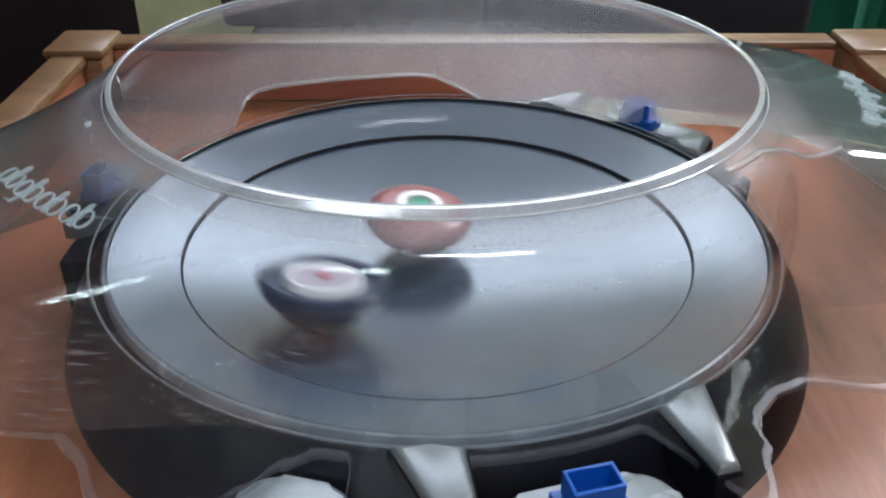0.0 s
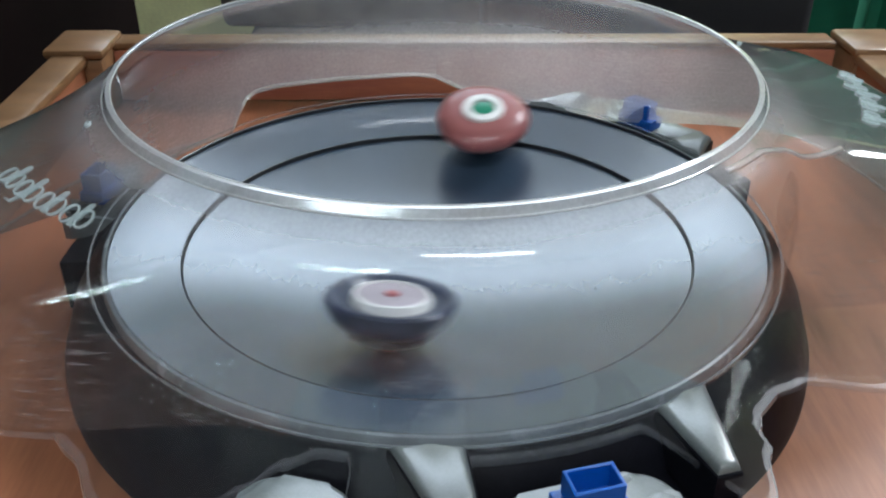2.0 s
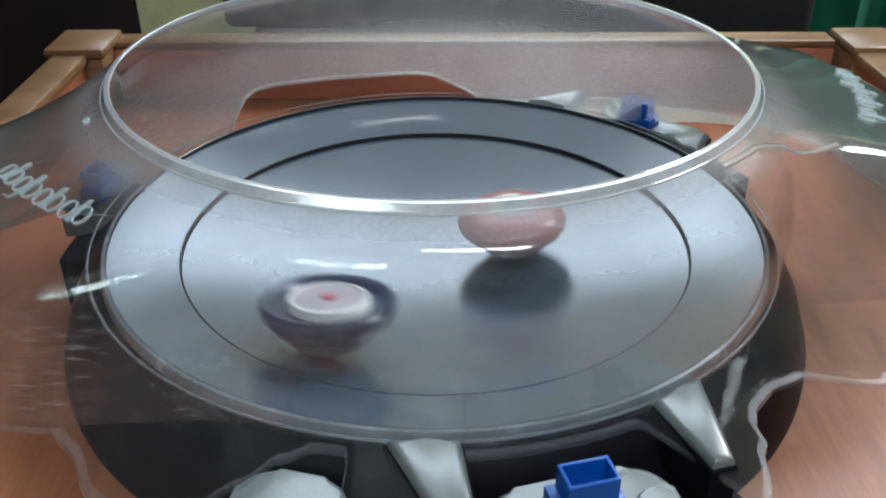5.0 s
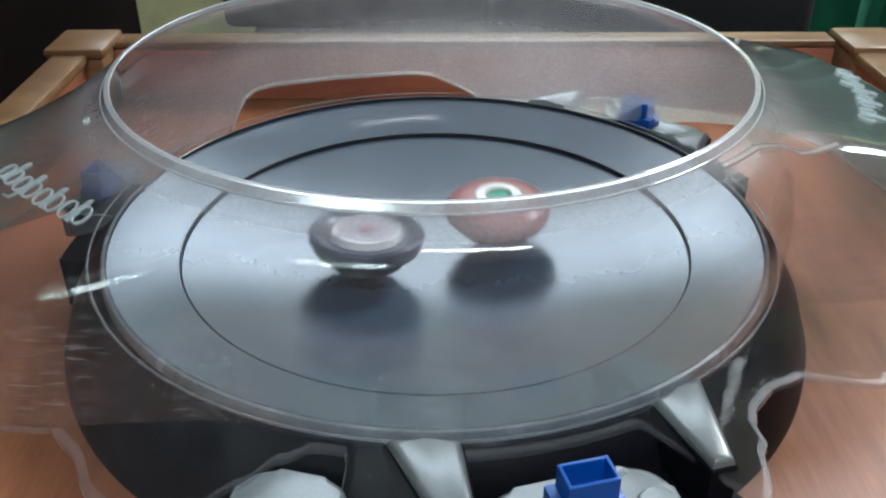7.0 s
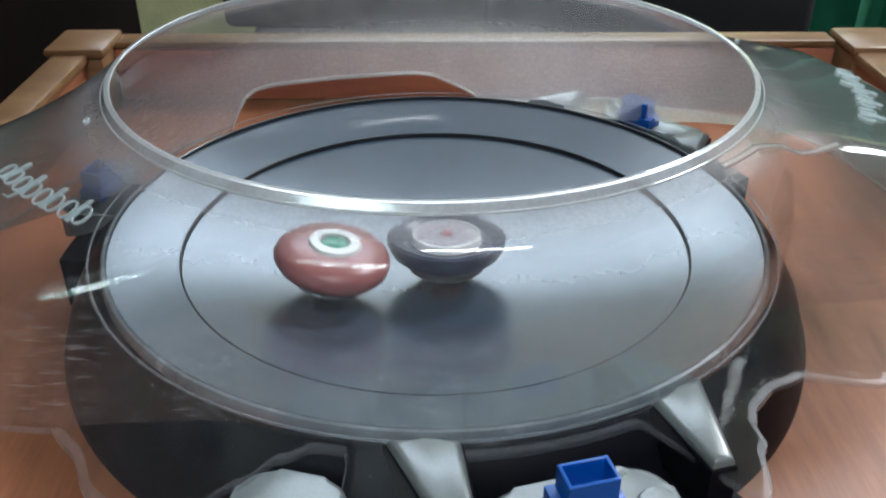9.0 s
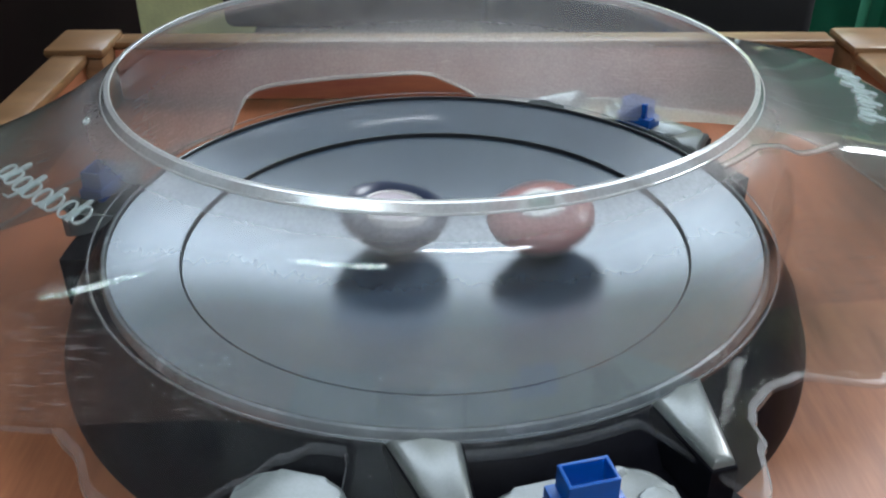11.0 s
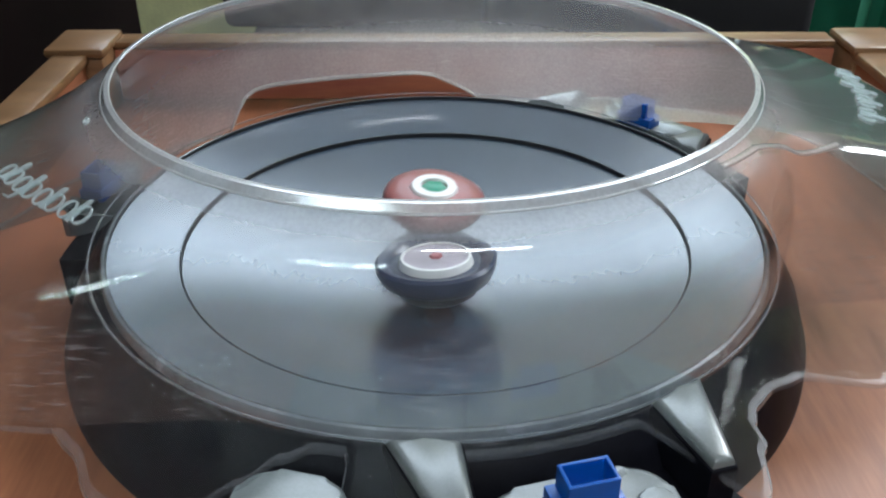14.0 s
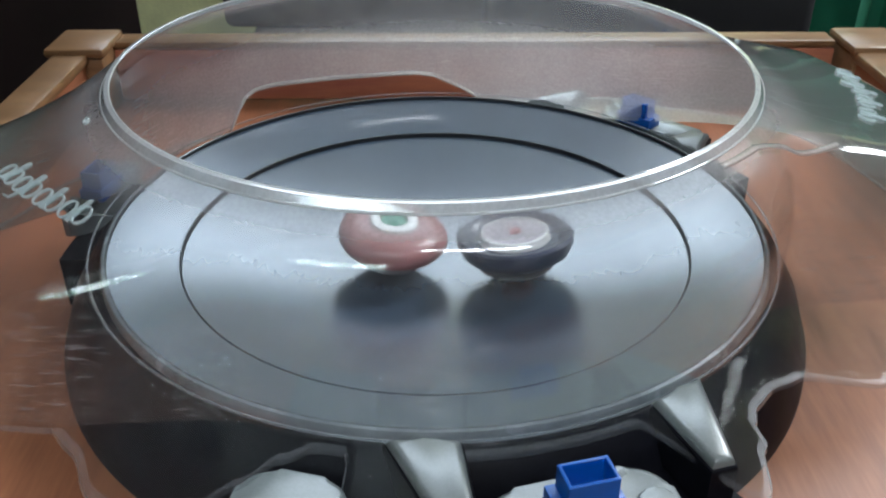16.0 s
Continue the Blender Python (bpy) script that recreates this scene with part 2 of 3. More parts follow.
    lamp = thing("ceiling_lamp", "broad white lamp panel under the ceiling", "lamp")
    part("mount", box((0.98, 0.80, 1.66), (2.02, 1.30, 1.699), 0.004), WHITE, lamp)


room()


# ---- the table under the tray ----
def table():
    top = FLOOR - 0.012
    t = thing("side_table", "plain dark brown wooden table under the tray", "table")
    part("tabletop", box((-0.33, -0.56, top - 0.03), (0.42, 0.36, top), 0.004), TABLEWOOD, t)
    for x in (-0.29, 0.38):
        for y in (-0.52, 0.32):
            part("leg", box((x - 0.025, y - 0.025, -0.8), (x + 0.025, y + 0.025, top - 0.03), 0.003), TABLEWOOD, t)


table()


# ---- the wooden tray ----
def wooden_tray():
    t = thing("wooden_tray", "orange-brown wooden tray with raised rails and corner posts", "tray")
    part("board", box((-0.27, -0.5, FLOOR - 0.012), (0.31, 0.29, FLOOR), 0.001), WOOD_SIDE, t)
    part("back_panel", box((-0.25, 0.262, FLOOR + 0.0014), (0.29, 0.278, -0.006), 0.001), WOOD_LIT, t)
    part("back_rail", box((-0.25, 0.262, -0.0055), (0.29, 0.284, 0.0), 0.002), RAIL, t, "lighter varnished top rail")
    part("side_panel", box((-0.262, -0.5, FLOOR), (-0.244, 0.25, -0.008), 0.001), WOOD_SIDE, t)
    part("side_rail", box((-0.265, -0.5, -0.0075), (-0.241, 0.245, 0.0), 0.002), RAIL, t)
    part("side_panel", box((0.296, -0.5, FLOOR), (0.314, 0.25, -0.008), 0.001), WOOD_SIDE, t)
    part("side_rail", box((0.293, -0.5, -0.0075), (0.317, 0.245, 0.0), 0.002), RAIL, t)
    for x in (-0.250, 0.312):
        part("corner_post", box((x - 0.019, 0.236, FLOOR), (x + 0.019, 0.280, -0.0035), 0.002), RAIL, t)
        part("post_cap", box((x - 0.021, 0.234, -0.003), (x + 0.021, 0.282, 0.004), 0.003), RAIL, t)
    return t


wooden_tray()


# ---- the stadium ----
def stadium():
    s = thing("spinning_top_stadium", "round black toy stadium with a satin grey bowl and three pockets", "toy stadium")
    prof = [(0.0, -0.029)] + [(r, bowl_height(r)) for r in (0.02, 0.04, 0.06, 0.08, 0.1, 0.11759)]
    part("bowl", lathe(prof + [(0.1176, -0.032), (0.0, -0.034)], 128), GREY, s, "satin grey dished floor of the stadium")
    part("step", lathe([(0.1177, -0.012), (0.1177, -0.0086), (0.1180, -0.0084), (0.1186, -0.0086), (0.1186, -0.02), (0.1177, -0.02)], 128, True), LINE, s, "thin black step inside the bowl")
    part("bank", lathe([(0.1186, bowl_height(0.1186)), (0.148, bowl_height(0.148)), (0.148, -0.012), (0.1186, -0.02)], 128, True), GREY, s)
    part("rim", lathe([(0.148, -0.006), (0.1480, 0.0023), (0.1483, 0.0025), (0.1484, 0.0010), (0.1484, -0.012), (0.148, -0.012)], 128, True), LINE, s, "black rubber rim line")
    part("lip", lathe([(0.1484, 0.0005), (0.1484, 0.0023), (0.1487, 0.0026), (0.1499, 0.0022), (0.1508, 0.0005), (0.1510, -0.006), (0.1484, -0.006)], 128, True), RIMGREY, s, "light grey lip outside the rim")
    part("base", lathe([(0.1508, -0.002), (0.158, -0.007), (0.166, -0.02), (0.1725, -0.038), (0.173, FLOOR), (0.12, FLOOR)], 128), BLACK, s, "black moulded base of the stadium")
    pocket(s, -75, -38, 17.5, 0.205)
    pocket(s, 46, -22, 24, 0.190)
    pocket(s, 166, -24, 16, 0.178)
    return s


def sector(r0, r1, a0, a1, z0, z1, bevel=0.001, n=8, round_in=0.0):
    """A slab of a ring, from radius r0 to r1 and from a0 to a1 degrees. round_in: how far its inner corners are cut back."""
    bm = bmesh.new()
    low, high = [], []
    for k in range(n + 1):
        f = k / n
        a = radians(a0 + (a1 - a0) * f)
        cut = round_in * max(0, abs(2 * f - 1) - 0.55) ** 2 / 0.2
        for r in (r0 + cut, r1):
            low.append(bm.verts.new((r * math.cos(a), r * math.sin(a), z0)))
            high.append(bm.verts.new((r * math.cos(a), r * math.sin(a), z1)))
    for k in range(n):
        i = 2 * k
        bm.faces.new((high[i], high[i + 1], high[i + 3], high[i + 2]))
        bm.faces.new((low[i], low[i + 2], low[i + 3], low[i + 1]))
        bm.faces.new((low[i], high[i], high[i + 2], low[i + 2]))
        bm.faces.new((low[i + 1], low[i + 3], high[i + 3], high[i + 1]))
    bm.faces.new((low[0], low[1], high[1], high[0]))
    bm.faces.new((low[-2], high[-2], high[-1], low[-1]))
    if bevel:
        rim = [e for e in bm.edges if e.calc_face_angle(0) > 0.7 and max(v.co.z for v in e.verts) > z1 - 1e-6]
        bmesh.ops.bevel(bm, geom=rim, offset=bevel, segments=2, affect="EDGES", profile=0.5)
    return bm


def prism(corners, z0, z1, turn, bevel=0.0015):
    """A block whose outline is given as (outward, sideways) along the direction turn."""
    a = radians(turn)
    bm = bmesh.new()
    low = [bm.verts.new((u * math.cos(a) - v * math.sin(a), u * math.sin(a) + v * math.cos(a), z0)) for u, v in corners]
    high = [bm.verts.new((v.co.x, v.co.y, z1)) for v in low]
    n = len(corners)
    bm.faces.new(low[::-1])
    top = bm.faces.new(high)
    for i in range(n):
        bm.faces.new((low[i], low[(i + 1) % n], high[(i + 1) % n], high[i]))
    bmesh.ops.bevel(bm, geom=list(top.edges), offset=bevel, segments=3, affect="EDGES", profile=0.5)
    return bm


def rounded(u0, u1, v0, v1, r):
    """The outline of a tray whose two inner corners are rounded."""
    out = [(u1, v0)]
    for cx, cy, a0 in ((u0 + r, v0 + r, 270), (u0 + r, v1 - r, 180)):
        for k in range(7):
            a = radians(a0 - 15 * k)
            out.append((cx + r * math.cos(a), cy + r * math.sin(a)))
    return (out + [(u1, v1)])[::-1]


def tunnel_outline(inner, outer, u1):
    ends = []
    for v in inner:
        ends.append((math.sqrt(0.1536 ** 2 - v * v), v))
    mid = (inner[0] + inner[1]) / 2
    return [ends[0], (u1, outer[0]), (u1, outer[1]), ends[1], (math.sqrt(0.1536 ** 2 - mid * mid), mid)]


def pocket(s, turn, start, stop, reach):
    """One of the three pockets outside the bowl: a black well, two grey tunnels and a grey tray."""
    well = part("well", sector(0.1535, reach + 0.001, turn + start, turn + stop, FLOOR + 0.0005, -0.0185, 0.001), BLACK, s, "black well of a pocket")
    for inner, outer, u1 in (((-0.0567, -0.0312), (-0.0480, -0.0362), min(reach - 0.018, 0.196)), ((0.0362, 0.0600), (0.0405, 0.0500), min(reach - 0.012, 0.1835))):
        if turn > 90:
            continue
        part("tunnel", prism(tunnel_outline(inner, outer, u1), -0.018, 0.0004, turn, 0.0012), BLACK, well, "glossy black tunnel side")
        part("tunnel_roof", prism(tunnel_outline((inner[0] + 0.0008, inner[1] - 0.0008), (outer[0] + 0.0008, outer[1] - 0.0008), u1 - 0.001), -0.0040, 0.0034, turn, 0.0030), TRAY, well, "smooth grey tunnel roof")
    part("tray", prism(rounded(0.1685, reach, -0.033, 0.0290, 0.013), -0.018, -0.0045, turn, 0.0025), TRAY, well, "light grey tray floor")
    part("tray_step", prism(rounded(0.181, reach - 0.001, 0.0145, 0.0270, 0.005), -0.0046, -0.0030, turn, 0.0012), TRAY, well, "low step in the tray")
    if start < -30:
        part("tray", prism(rounded(0.1665, reach, -0.0185, 0.0185, 0.011), -0.018, -0.0045, turn - 30, 0.0025), TRAY, well, "light grey tray floor")


stadium()


# ---- the clear cover ----
def ramp(d, points):
    """Reads a value off a list of (degrees, value), smoothed between the points."""
    for (a, x), (b, y) in zip(points, points[1:]):
        if a <= d <= b:
            u = (d - a) / (b - a)
            return x + (y - x) * u * u * (3 - 2 * u)
    return points[-1][1]


def straight(d, points):
    for (a, x), (b, y) in zip(points, points[1:]):
        if a <= d <= b:
            return x + (y - x) * (d - a) / (b - a)
    return points[-1][1]


WING = ((-90, 0), (-31, 0), (-12.5, 1), (20, 1), (52, 0), (166, 0), (196, 1), (208, 1), (248, 0), (270, 0))
FLANGE = ((-90, 1.40), (-88.5, 1.40), (-86.5, 1.05), (-64, 1.05), (-60, 1.36), (-54.5, 1.257), (-52.5, 1.193), (-50, 1.163), (-46, 1.154), (-42, 1.18), (-36, 1.36), (-20, 1.45), (-12, 1.53), (25, 1.53),
          (50, 1.3), (70, 1.08), (79, 1.04), (138, 1.04), (150, 1.12), (172, 1.3), (198, 1.53), (210, 1.45), (219, 1.275), (223, 1.26), (232, 1.294), (239, 1.36), (246, 1.36), (250, 1.2), (252, 1.11), (256, 1.05), (259.5, 1.05), (262, 1.40), (270, 1.40))
ARCH = ((-90, 0), (79, 0), (83, 0.0064), (90, 0.0148), (94, 0.0162), (105, 0.0164), (117, 0.0180), (127, 0.0202), (131, 0.0200), (133.5, 0.0174), (135.5, 0.0110), (138.3, 0), (270, 0))


def cover_profile(a):
    """The cover's outline at an angle: lip, dome or wing, flange. An arched cut-out lifts its lower edge at the far side."""
    d = (math.degrees(a) + 90) % 360 - 90
    w, f, cut = ramp(d, WING), ramp(d, FLANGE), straight(d, ARCH) / RIM
    dome = [(0.879, 0.522), (0.883, 0.5275), (0.894, 0.5265), (0.905, 0.508), (0.915, 0.499), (0.947, 0.481), (0.985, 0.450), (1.015, 0.39), (1.035, 0.31), (1.042, 0.2), (1.037, 0.1), (1.030, 0.03), (1.032, 0.0)]
    side = [(0.879, 0.522), (0.883, 0.5275), (0.894, 0.5265), (0.905, 0.508), (0.915, 0.499), (0.962, 0.480), (1.05, 0.440), (1.20, 0.40), (1.36, 0.365), (1.47, 0.315), (1.505, 0.20), (1.515, 0.03), (1.52, 0.0)]
    out = [((1 - w) * p[0] + w * q[0], max((1 - w) * p[1] + w * q[1], cut)) for p, q in zip(dome, side)]
    base = out[-1][0]
    edge = max(f, base + 0.005)
    return out + [(base + (edge - base) * 0.3, -0.002 + cut), (max(base + 0.002, edge - 0.022), -0.008 + cut), (edge, -0.010 + cut), (edge + 0.002, (-0.024 if cut < 0.001 else -0.014) + cut)]


def clear_cover():
    c = thing("clear_cover", "scuffed clear plastic dome cover with a round opening and two wings", "cover")
    n, shell, flange, lip, edge = 540, bmesh.new(), bmesh.new(), bmesh.new(), bmesh.new()
    for bm, first_k, last_k in ((lip, 1, 3), (shell, 3, 12), (flange, 12, 14), (edge, 14, 16)):
        rows = []
        for i in range(n):
            a = 2 * math.pi * i / n
            rows.append([bm.verts.new((r * RIM * math.cos(a) - 0.0008, r * RIM * math.sin(a), z * RIM)) for r, z in cover_profile(a)[first_k:last_k + 1]])
        for i in range(n):
            a, b = rows[i], rows[(i + 1) % n]
            for k in range(last_k - first_k):
                bm.faces.new((a[k], b[k], b[k + 1], a[k + 1]))
    part("shell", shell, COVER, c)
    bm, rings = bmesh.new(), []
    for k in range(120):
        d = 79.2 + 58.8 * k / 119
        p = Vector((1.036 * RIM * math.cos(radians(d)) - 0.0008, 1.036 * RIM * math.sin(radians(d)), straight(d, ARCH) - 0.001))
        q = Vector((math.cos(radians(d)), math.sin(radians(d)), 0))
        rings.append([bm.verts.new(p + q * (0.0016 * math.cos(b)) + Vector((0, 0, 0.0012 * math.sin(b)))) for b in (0, 1.05, 2.09, 3.14, 4.19, 5.24)])
    for a, b in zip(rings, rings[1:]):
        for k in range(6):
            bm.faces.new((a[k], b[k], b[(k + 1) % 6], a[(k + 1) % 6]))
    part("arch_edge", bm, ARCHMAT, c, "thick whitish edge of the arched cut-out")
    part("flange", flange, FLAT, c, "clear flat flange with cut-outs")
    part("flange_edge", edge, EDGE, c, "thicker whitish edge of the flange")
    part("lip", lip, LIPMAT, c, "glossy clear lip round the opening")
    for r, z in ((0.905, 0.507), (0.882, 0.526), (1.031, 0.016)):
        ring = [(r * RIM + 0.0005 * math.cos(k * math.pi / 4), z * RIM + 0.0005 * math.sin(k * math.pi / 4)) for k in range(8)]
        part("bead", lathe(ring, 240, True), BEADMAT if r < 1 else EDGE, c, "thin whitish bead of clear plastic").location.x = -0.0008
    return c


cover = clear_cover()


def on_cover(az, r):
    """The point of the cover's top at az degrees and r rim radii from its axis."""
    points = cover_profile(radians(az))[3:11]
    z = points[-1][1]
    for (r0, z0), (r1, z1) in zip(points, points[1:]):
        if r0 <= r <= r1:
            z = z0 + (z1 - z0) * (r - r0) / (r1 - r0)
            break
    return Vector((r * RIM * math.cos(radians(az)) - 0.0008, r * RIM * math.sin(radians(az)), z * RIM))


def ridge(stations, wide):
    """A low rounded ridge laid along a wing, through (degrees, rim radii); its whitish strip stands for a glint."""
    path = []
    for (a0, r0), (a1, r1) in zip(stations, stations[1:]):
        path += [on_cover(a0 + (a1 - a0) * k / 8, r0 + (r1 - r0) * k / 8) for k in range(8)]
    bm = bmesh.new()
    rings = []
    for p, q in zip(path, path[1:]):
        side = (q - p).normalized().cross(Vector((0, 0, 1))).normalized()
        rings.append([bm.verts.new(p + side * (wide * math.cos(b)) + Vector((0, 0, 0.0012 * math.sin(b)))) for b in (-0.4, 0.4, 1.1, 1.57, 2.04, 2.74, 3.54)])
    for a, b in zip(rings, rings[1:]):
        for k in range(6):
            bm.faces.new((a[k], b[k], b[k + 1], a[k + 1]))
    part("ridge", bm, ARCHMAT, cover, "added whitish ridge painting the glint along the wing's fold")


# Added strip: paints the bright streak that the wing's fold reflects.
ridge(((-46, 0.925), (-36, 0.935), (-30, 0.97), (-25, 1.03), (-18, 1.12)), 0.0016)


def raised_mark(place, normal, turn, size, stem=0, tail=0.0):
    """A raised outline of clear plastic on a wing: a loop, with an upright stem beside it and a tail under it where asked."""
    bm = bmesh.new()

    def tube(points, closed):
        rings = []
        for i, p in enumerate(points):
            q0 = points[i - 1] if i or closed else p
            q1 = points[(i + 1) % len(points)] if closed or i + 1 < len(points) else p
            along = Vector((q1[0] - q0[0], q1[1] - q0[1], 0)).normalized()
            side = Vector((along.y, -along.x, 0))
            rings.append([bm.verts.new(Vector((p[0], p[1], 0)) + side * (0.00045 * math.cos(b)) + Vector((0, 0, 0.0007 * math.sin(b)))) for b in (0, 1.05, 2.1, 3.14, 4.71)])
        for i in range(len(rings) if closed else len(rings) - 1):
            a, b = rings[i], rings[(i + 1) % len(rings)]
            for k in range(5):
                bm.faces.new((a[k], b[k], b[(k + 1) % 5], a[(k + 1) % 5]))

    tube([(0.55 * size * math.cos(a * 0.4488), 0.75 * size * math.sin(a * 0.4488)) for a in range(14)], True)
    if stem:
        x = 0.72 * size * stem
        tube([(x, -0.75 * size), (x, 0.2 * size), (x + 0.1 * size, 1.3 * size), (x + 0.28 * size, 1.45 * size), (x + 0.33 * size, 1.1 * size), (x + 0.25 * size, -0.7 * size)], True)
    if tail:
        tube([(0.6 * size, -0.2 * size), (0.65 * size, -0.8 * size), (0.4 * size, -tail * size), (-0.2 * size, -tail * size)], False)
    ob = part("raised_mark", bm, LETTER, cover, "raised clear mark moulded on the wing")
    up = Vector((0, 0, 1)).rotation_difference(Vector(normal)).to_matrix().to_4x4()
    ob.matrix_basis = Matrix.Translation(Vector(place) + Vector(normal) * 0.0004) @ up @ pose(0, 0, 0, 0, 0, turn)


MARKS = ((1, 0), (0, 0), (0, 1.4), (-1, 0), (1, 0), (0, 0), (1, 0), (0, 0))
for k, (stem, tail) in enumerate(MARKS):
    f = k / 7
    raised_mark(on_cover(12.5 - 20.0 * f, 1.355 - 0.14 * f), (0.21, 0.02, 0.98), -110, 0.0050, stem, tail)
    raised_mark(on_cover(206.4 + 17.9 * f, 1.148 - 0.075 * f), (-0.2, -0.11 - 0.28 * f, 0.94), -43, 0.0050, stem, tail)
raised_mark(on_cover(203.5, 0.945), (-0.5, -0.2, 0.85), 20, 0.0022)
raised_mark(on_cover(22.6, 1.085), (0.21, 0.09, 0.97), 0, 0.0016)


# ---- blue sockets ----
def socket():
    t = thing("blue_socket", "small royal blue plastic socket standing in a pocket", "socket", "sockets round the stadium")
    bm = bmesh.new()
    w, d, h, k = 0.0083, 0.0053, 0.0148, 0.0012
    outer = [bm.verts.new((x, y, 0)) for x, y in ((-w, -d), (w, -d), (w, d), (-w, d))]
    top = [bm.verts.new((x, y, h)) for x, y in ((-w, -d), (w, -d), (w, d), (-w, d))]
    inn = [bm.verts.new((x, y, h)) for x, y in ((-w + k, -d + k), (w - k, -d + k), (w - k, d - k), (-w + k, d - k))]
    low = [bm.verts.new((x, y, 0.002)) for x, y in ((-w + k, -d + k), (w - k, -d + k), (w - k, d - k), (-w + k, d - k))]
    for a, b in ((outer, top), (top, inn), (inn, low)):
        for i in range(4):
            bm.faces.new((a[i], a[(i + 1) % 4], b[(i + 1) % 4], b[i]))
    bm.faces.new(low)
    bm.faces.new(outer)
    bmesh.ops.bevel(bm, geom=[e for e in bm.edges], offset=0.0003, segments=1, affect="EDGES")
    part("tube", bm, BLUE, t)
    part("foot", box((-w - 0.0035, -d - 0.0008, 0), (w + 0.0025, d + 0.0008, 0.0062), 0.0006), BLUE, t)
    return t


def polar(az, r, z, turn=0.0):
    a = radians(az)
    return pose(r * math.cos(a), r * math.sin(a), z, 0, 0, az + 90 + turn)


first = socket()
first.matrix_basis = polar(-75.5, 0.182, -0.0043)
copy_thing(first, polar(46, 0.171, -0.0043))
copy_thing(first, polar(168, 0.172, -0.0043))


# ---- the spinning tops ----
def red_spinner():
    t = thing("red_spinning_top", "red and white spinning top with a green centre chip", "spinning top", "spinning tops")
    part("tip", lathe([(0, 0.0000), (0.0015, 0.0002), (0.0032, 0.0013), (0.0066, 0.0042), (0.0082, 0.0068), (0.0086, 0.0105), (0, 0.0105)], 32), BLACK, t)
    part("disc", lathe([(0, 0.0060), (0.0105, 0.0060), (0.0158, 0.0074), (0.0176, 0.0088), (0.0165, 0.0104), (0, 0.0104)], 48), METAL, t, "worn steel disc")
    part("base", lathe([(0, 0.0105), (0.0130, 0.0105), (0.0190, 0.0118), (0.0228, 0.0138), (0.0242, 0.0152), (0, 0.0152)], 72), MAROON, t, "dark maroon underside")
    part("body", lathe([(0, 0.0153), (0.0242, 0.0153), (0.0258, 0.0178), (0.0262, 0.0203), (0.0252, 0.0230), (0.0222, 0.0252), (0.0175, 0.0265), (0.0125, 0.0270), (0, 0.0267)], 72,
                       wave=lambda a, r, z: r * (1 + (0.016 * math.cos(3 * a) if r > 0.017 else 0))), RED, t)
    part("ring", lathe([(0.0065, 0.0262), (0.0068, 0.0286), (0.0112, 0.0284), (0.0124, 0.0262)], 48, True), WHITE, t, "white ring round the chip")
    part("chip", lathe([(0, 0.0282), (0.004, 0.0282), (0.0064, 0.0276), (0.0064, 0.0262), (0, 0.0262)], 6), GREEN, t, "green six-sided centre chip")
    return t


def blue_spinner():
    t = thing("navy_spinning_top", "dark navy spinning top with a pale disc and pink centre", "spinning top", "spinning tops")
    part("tip", lathe([(0, 0.0000), (0.002, 0.0001), (0.0042, 0.0014), (0.0066, 0.0042), (0.0080, 0.0066), (0.0084, 0.0103), (0, 0.0103)], 32), ORANGE, t, "orange-red tip")
    part("disc", lathe([(0, 0.0060), (0.0105, 0.0060), (0.0160, 0.0074), (0.0178, 0.0086), (0.0165, 0.0102), (0, 0.0102)], 48), METAL, t, "worn steel disc")
    part("body", lathe([(0, 0.0103), (0.0130, 0.0104), (0.0205, 0.0126), (0.0250, 0.0160), (0.0270, 0.0204), (0.0273, 0.0238), (0.0260, 0.0250), (0.0228, 0.0242), (0.0205, 0.0220), (0.0165, 0.0218), (0, 0.0218)], 72,
                       wave=lambda a, r, z: r * (1 + (0.014 * math.cos(4 * a) if r > 0.018 else 0))), NAVY, t)
    part("plate", lathe([(0, 0.0250), (0.0146, 0.0247), (0.0156, 0.0217), (0, 0.0217)], 48), PINK, t, "pale pink plate")
    part("ring", lathe([(0.0144, 0.0240), (0.0147, 0.0255), (0.0158, 0.0253), (0.0168, 0.0219), (0.0152, 0.0219)], 48, True), WHITE, t, "thin white ring")
    part("chip", lathe([(0, 0.0260), (0.0026, 0.0260), (0.0032, 0.0248), (0, 0.0248)], 6), CHIPRED, t, "small red centre chip")
    return t


red_top = red_spinner()
blue_top = blue_spinner()


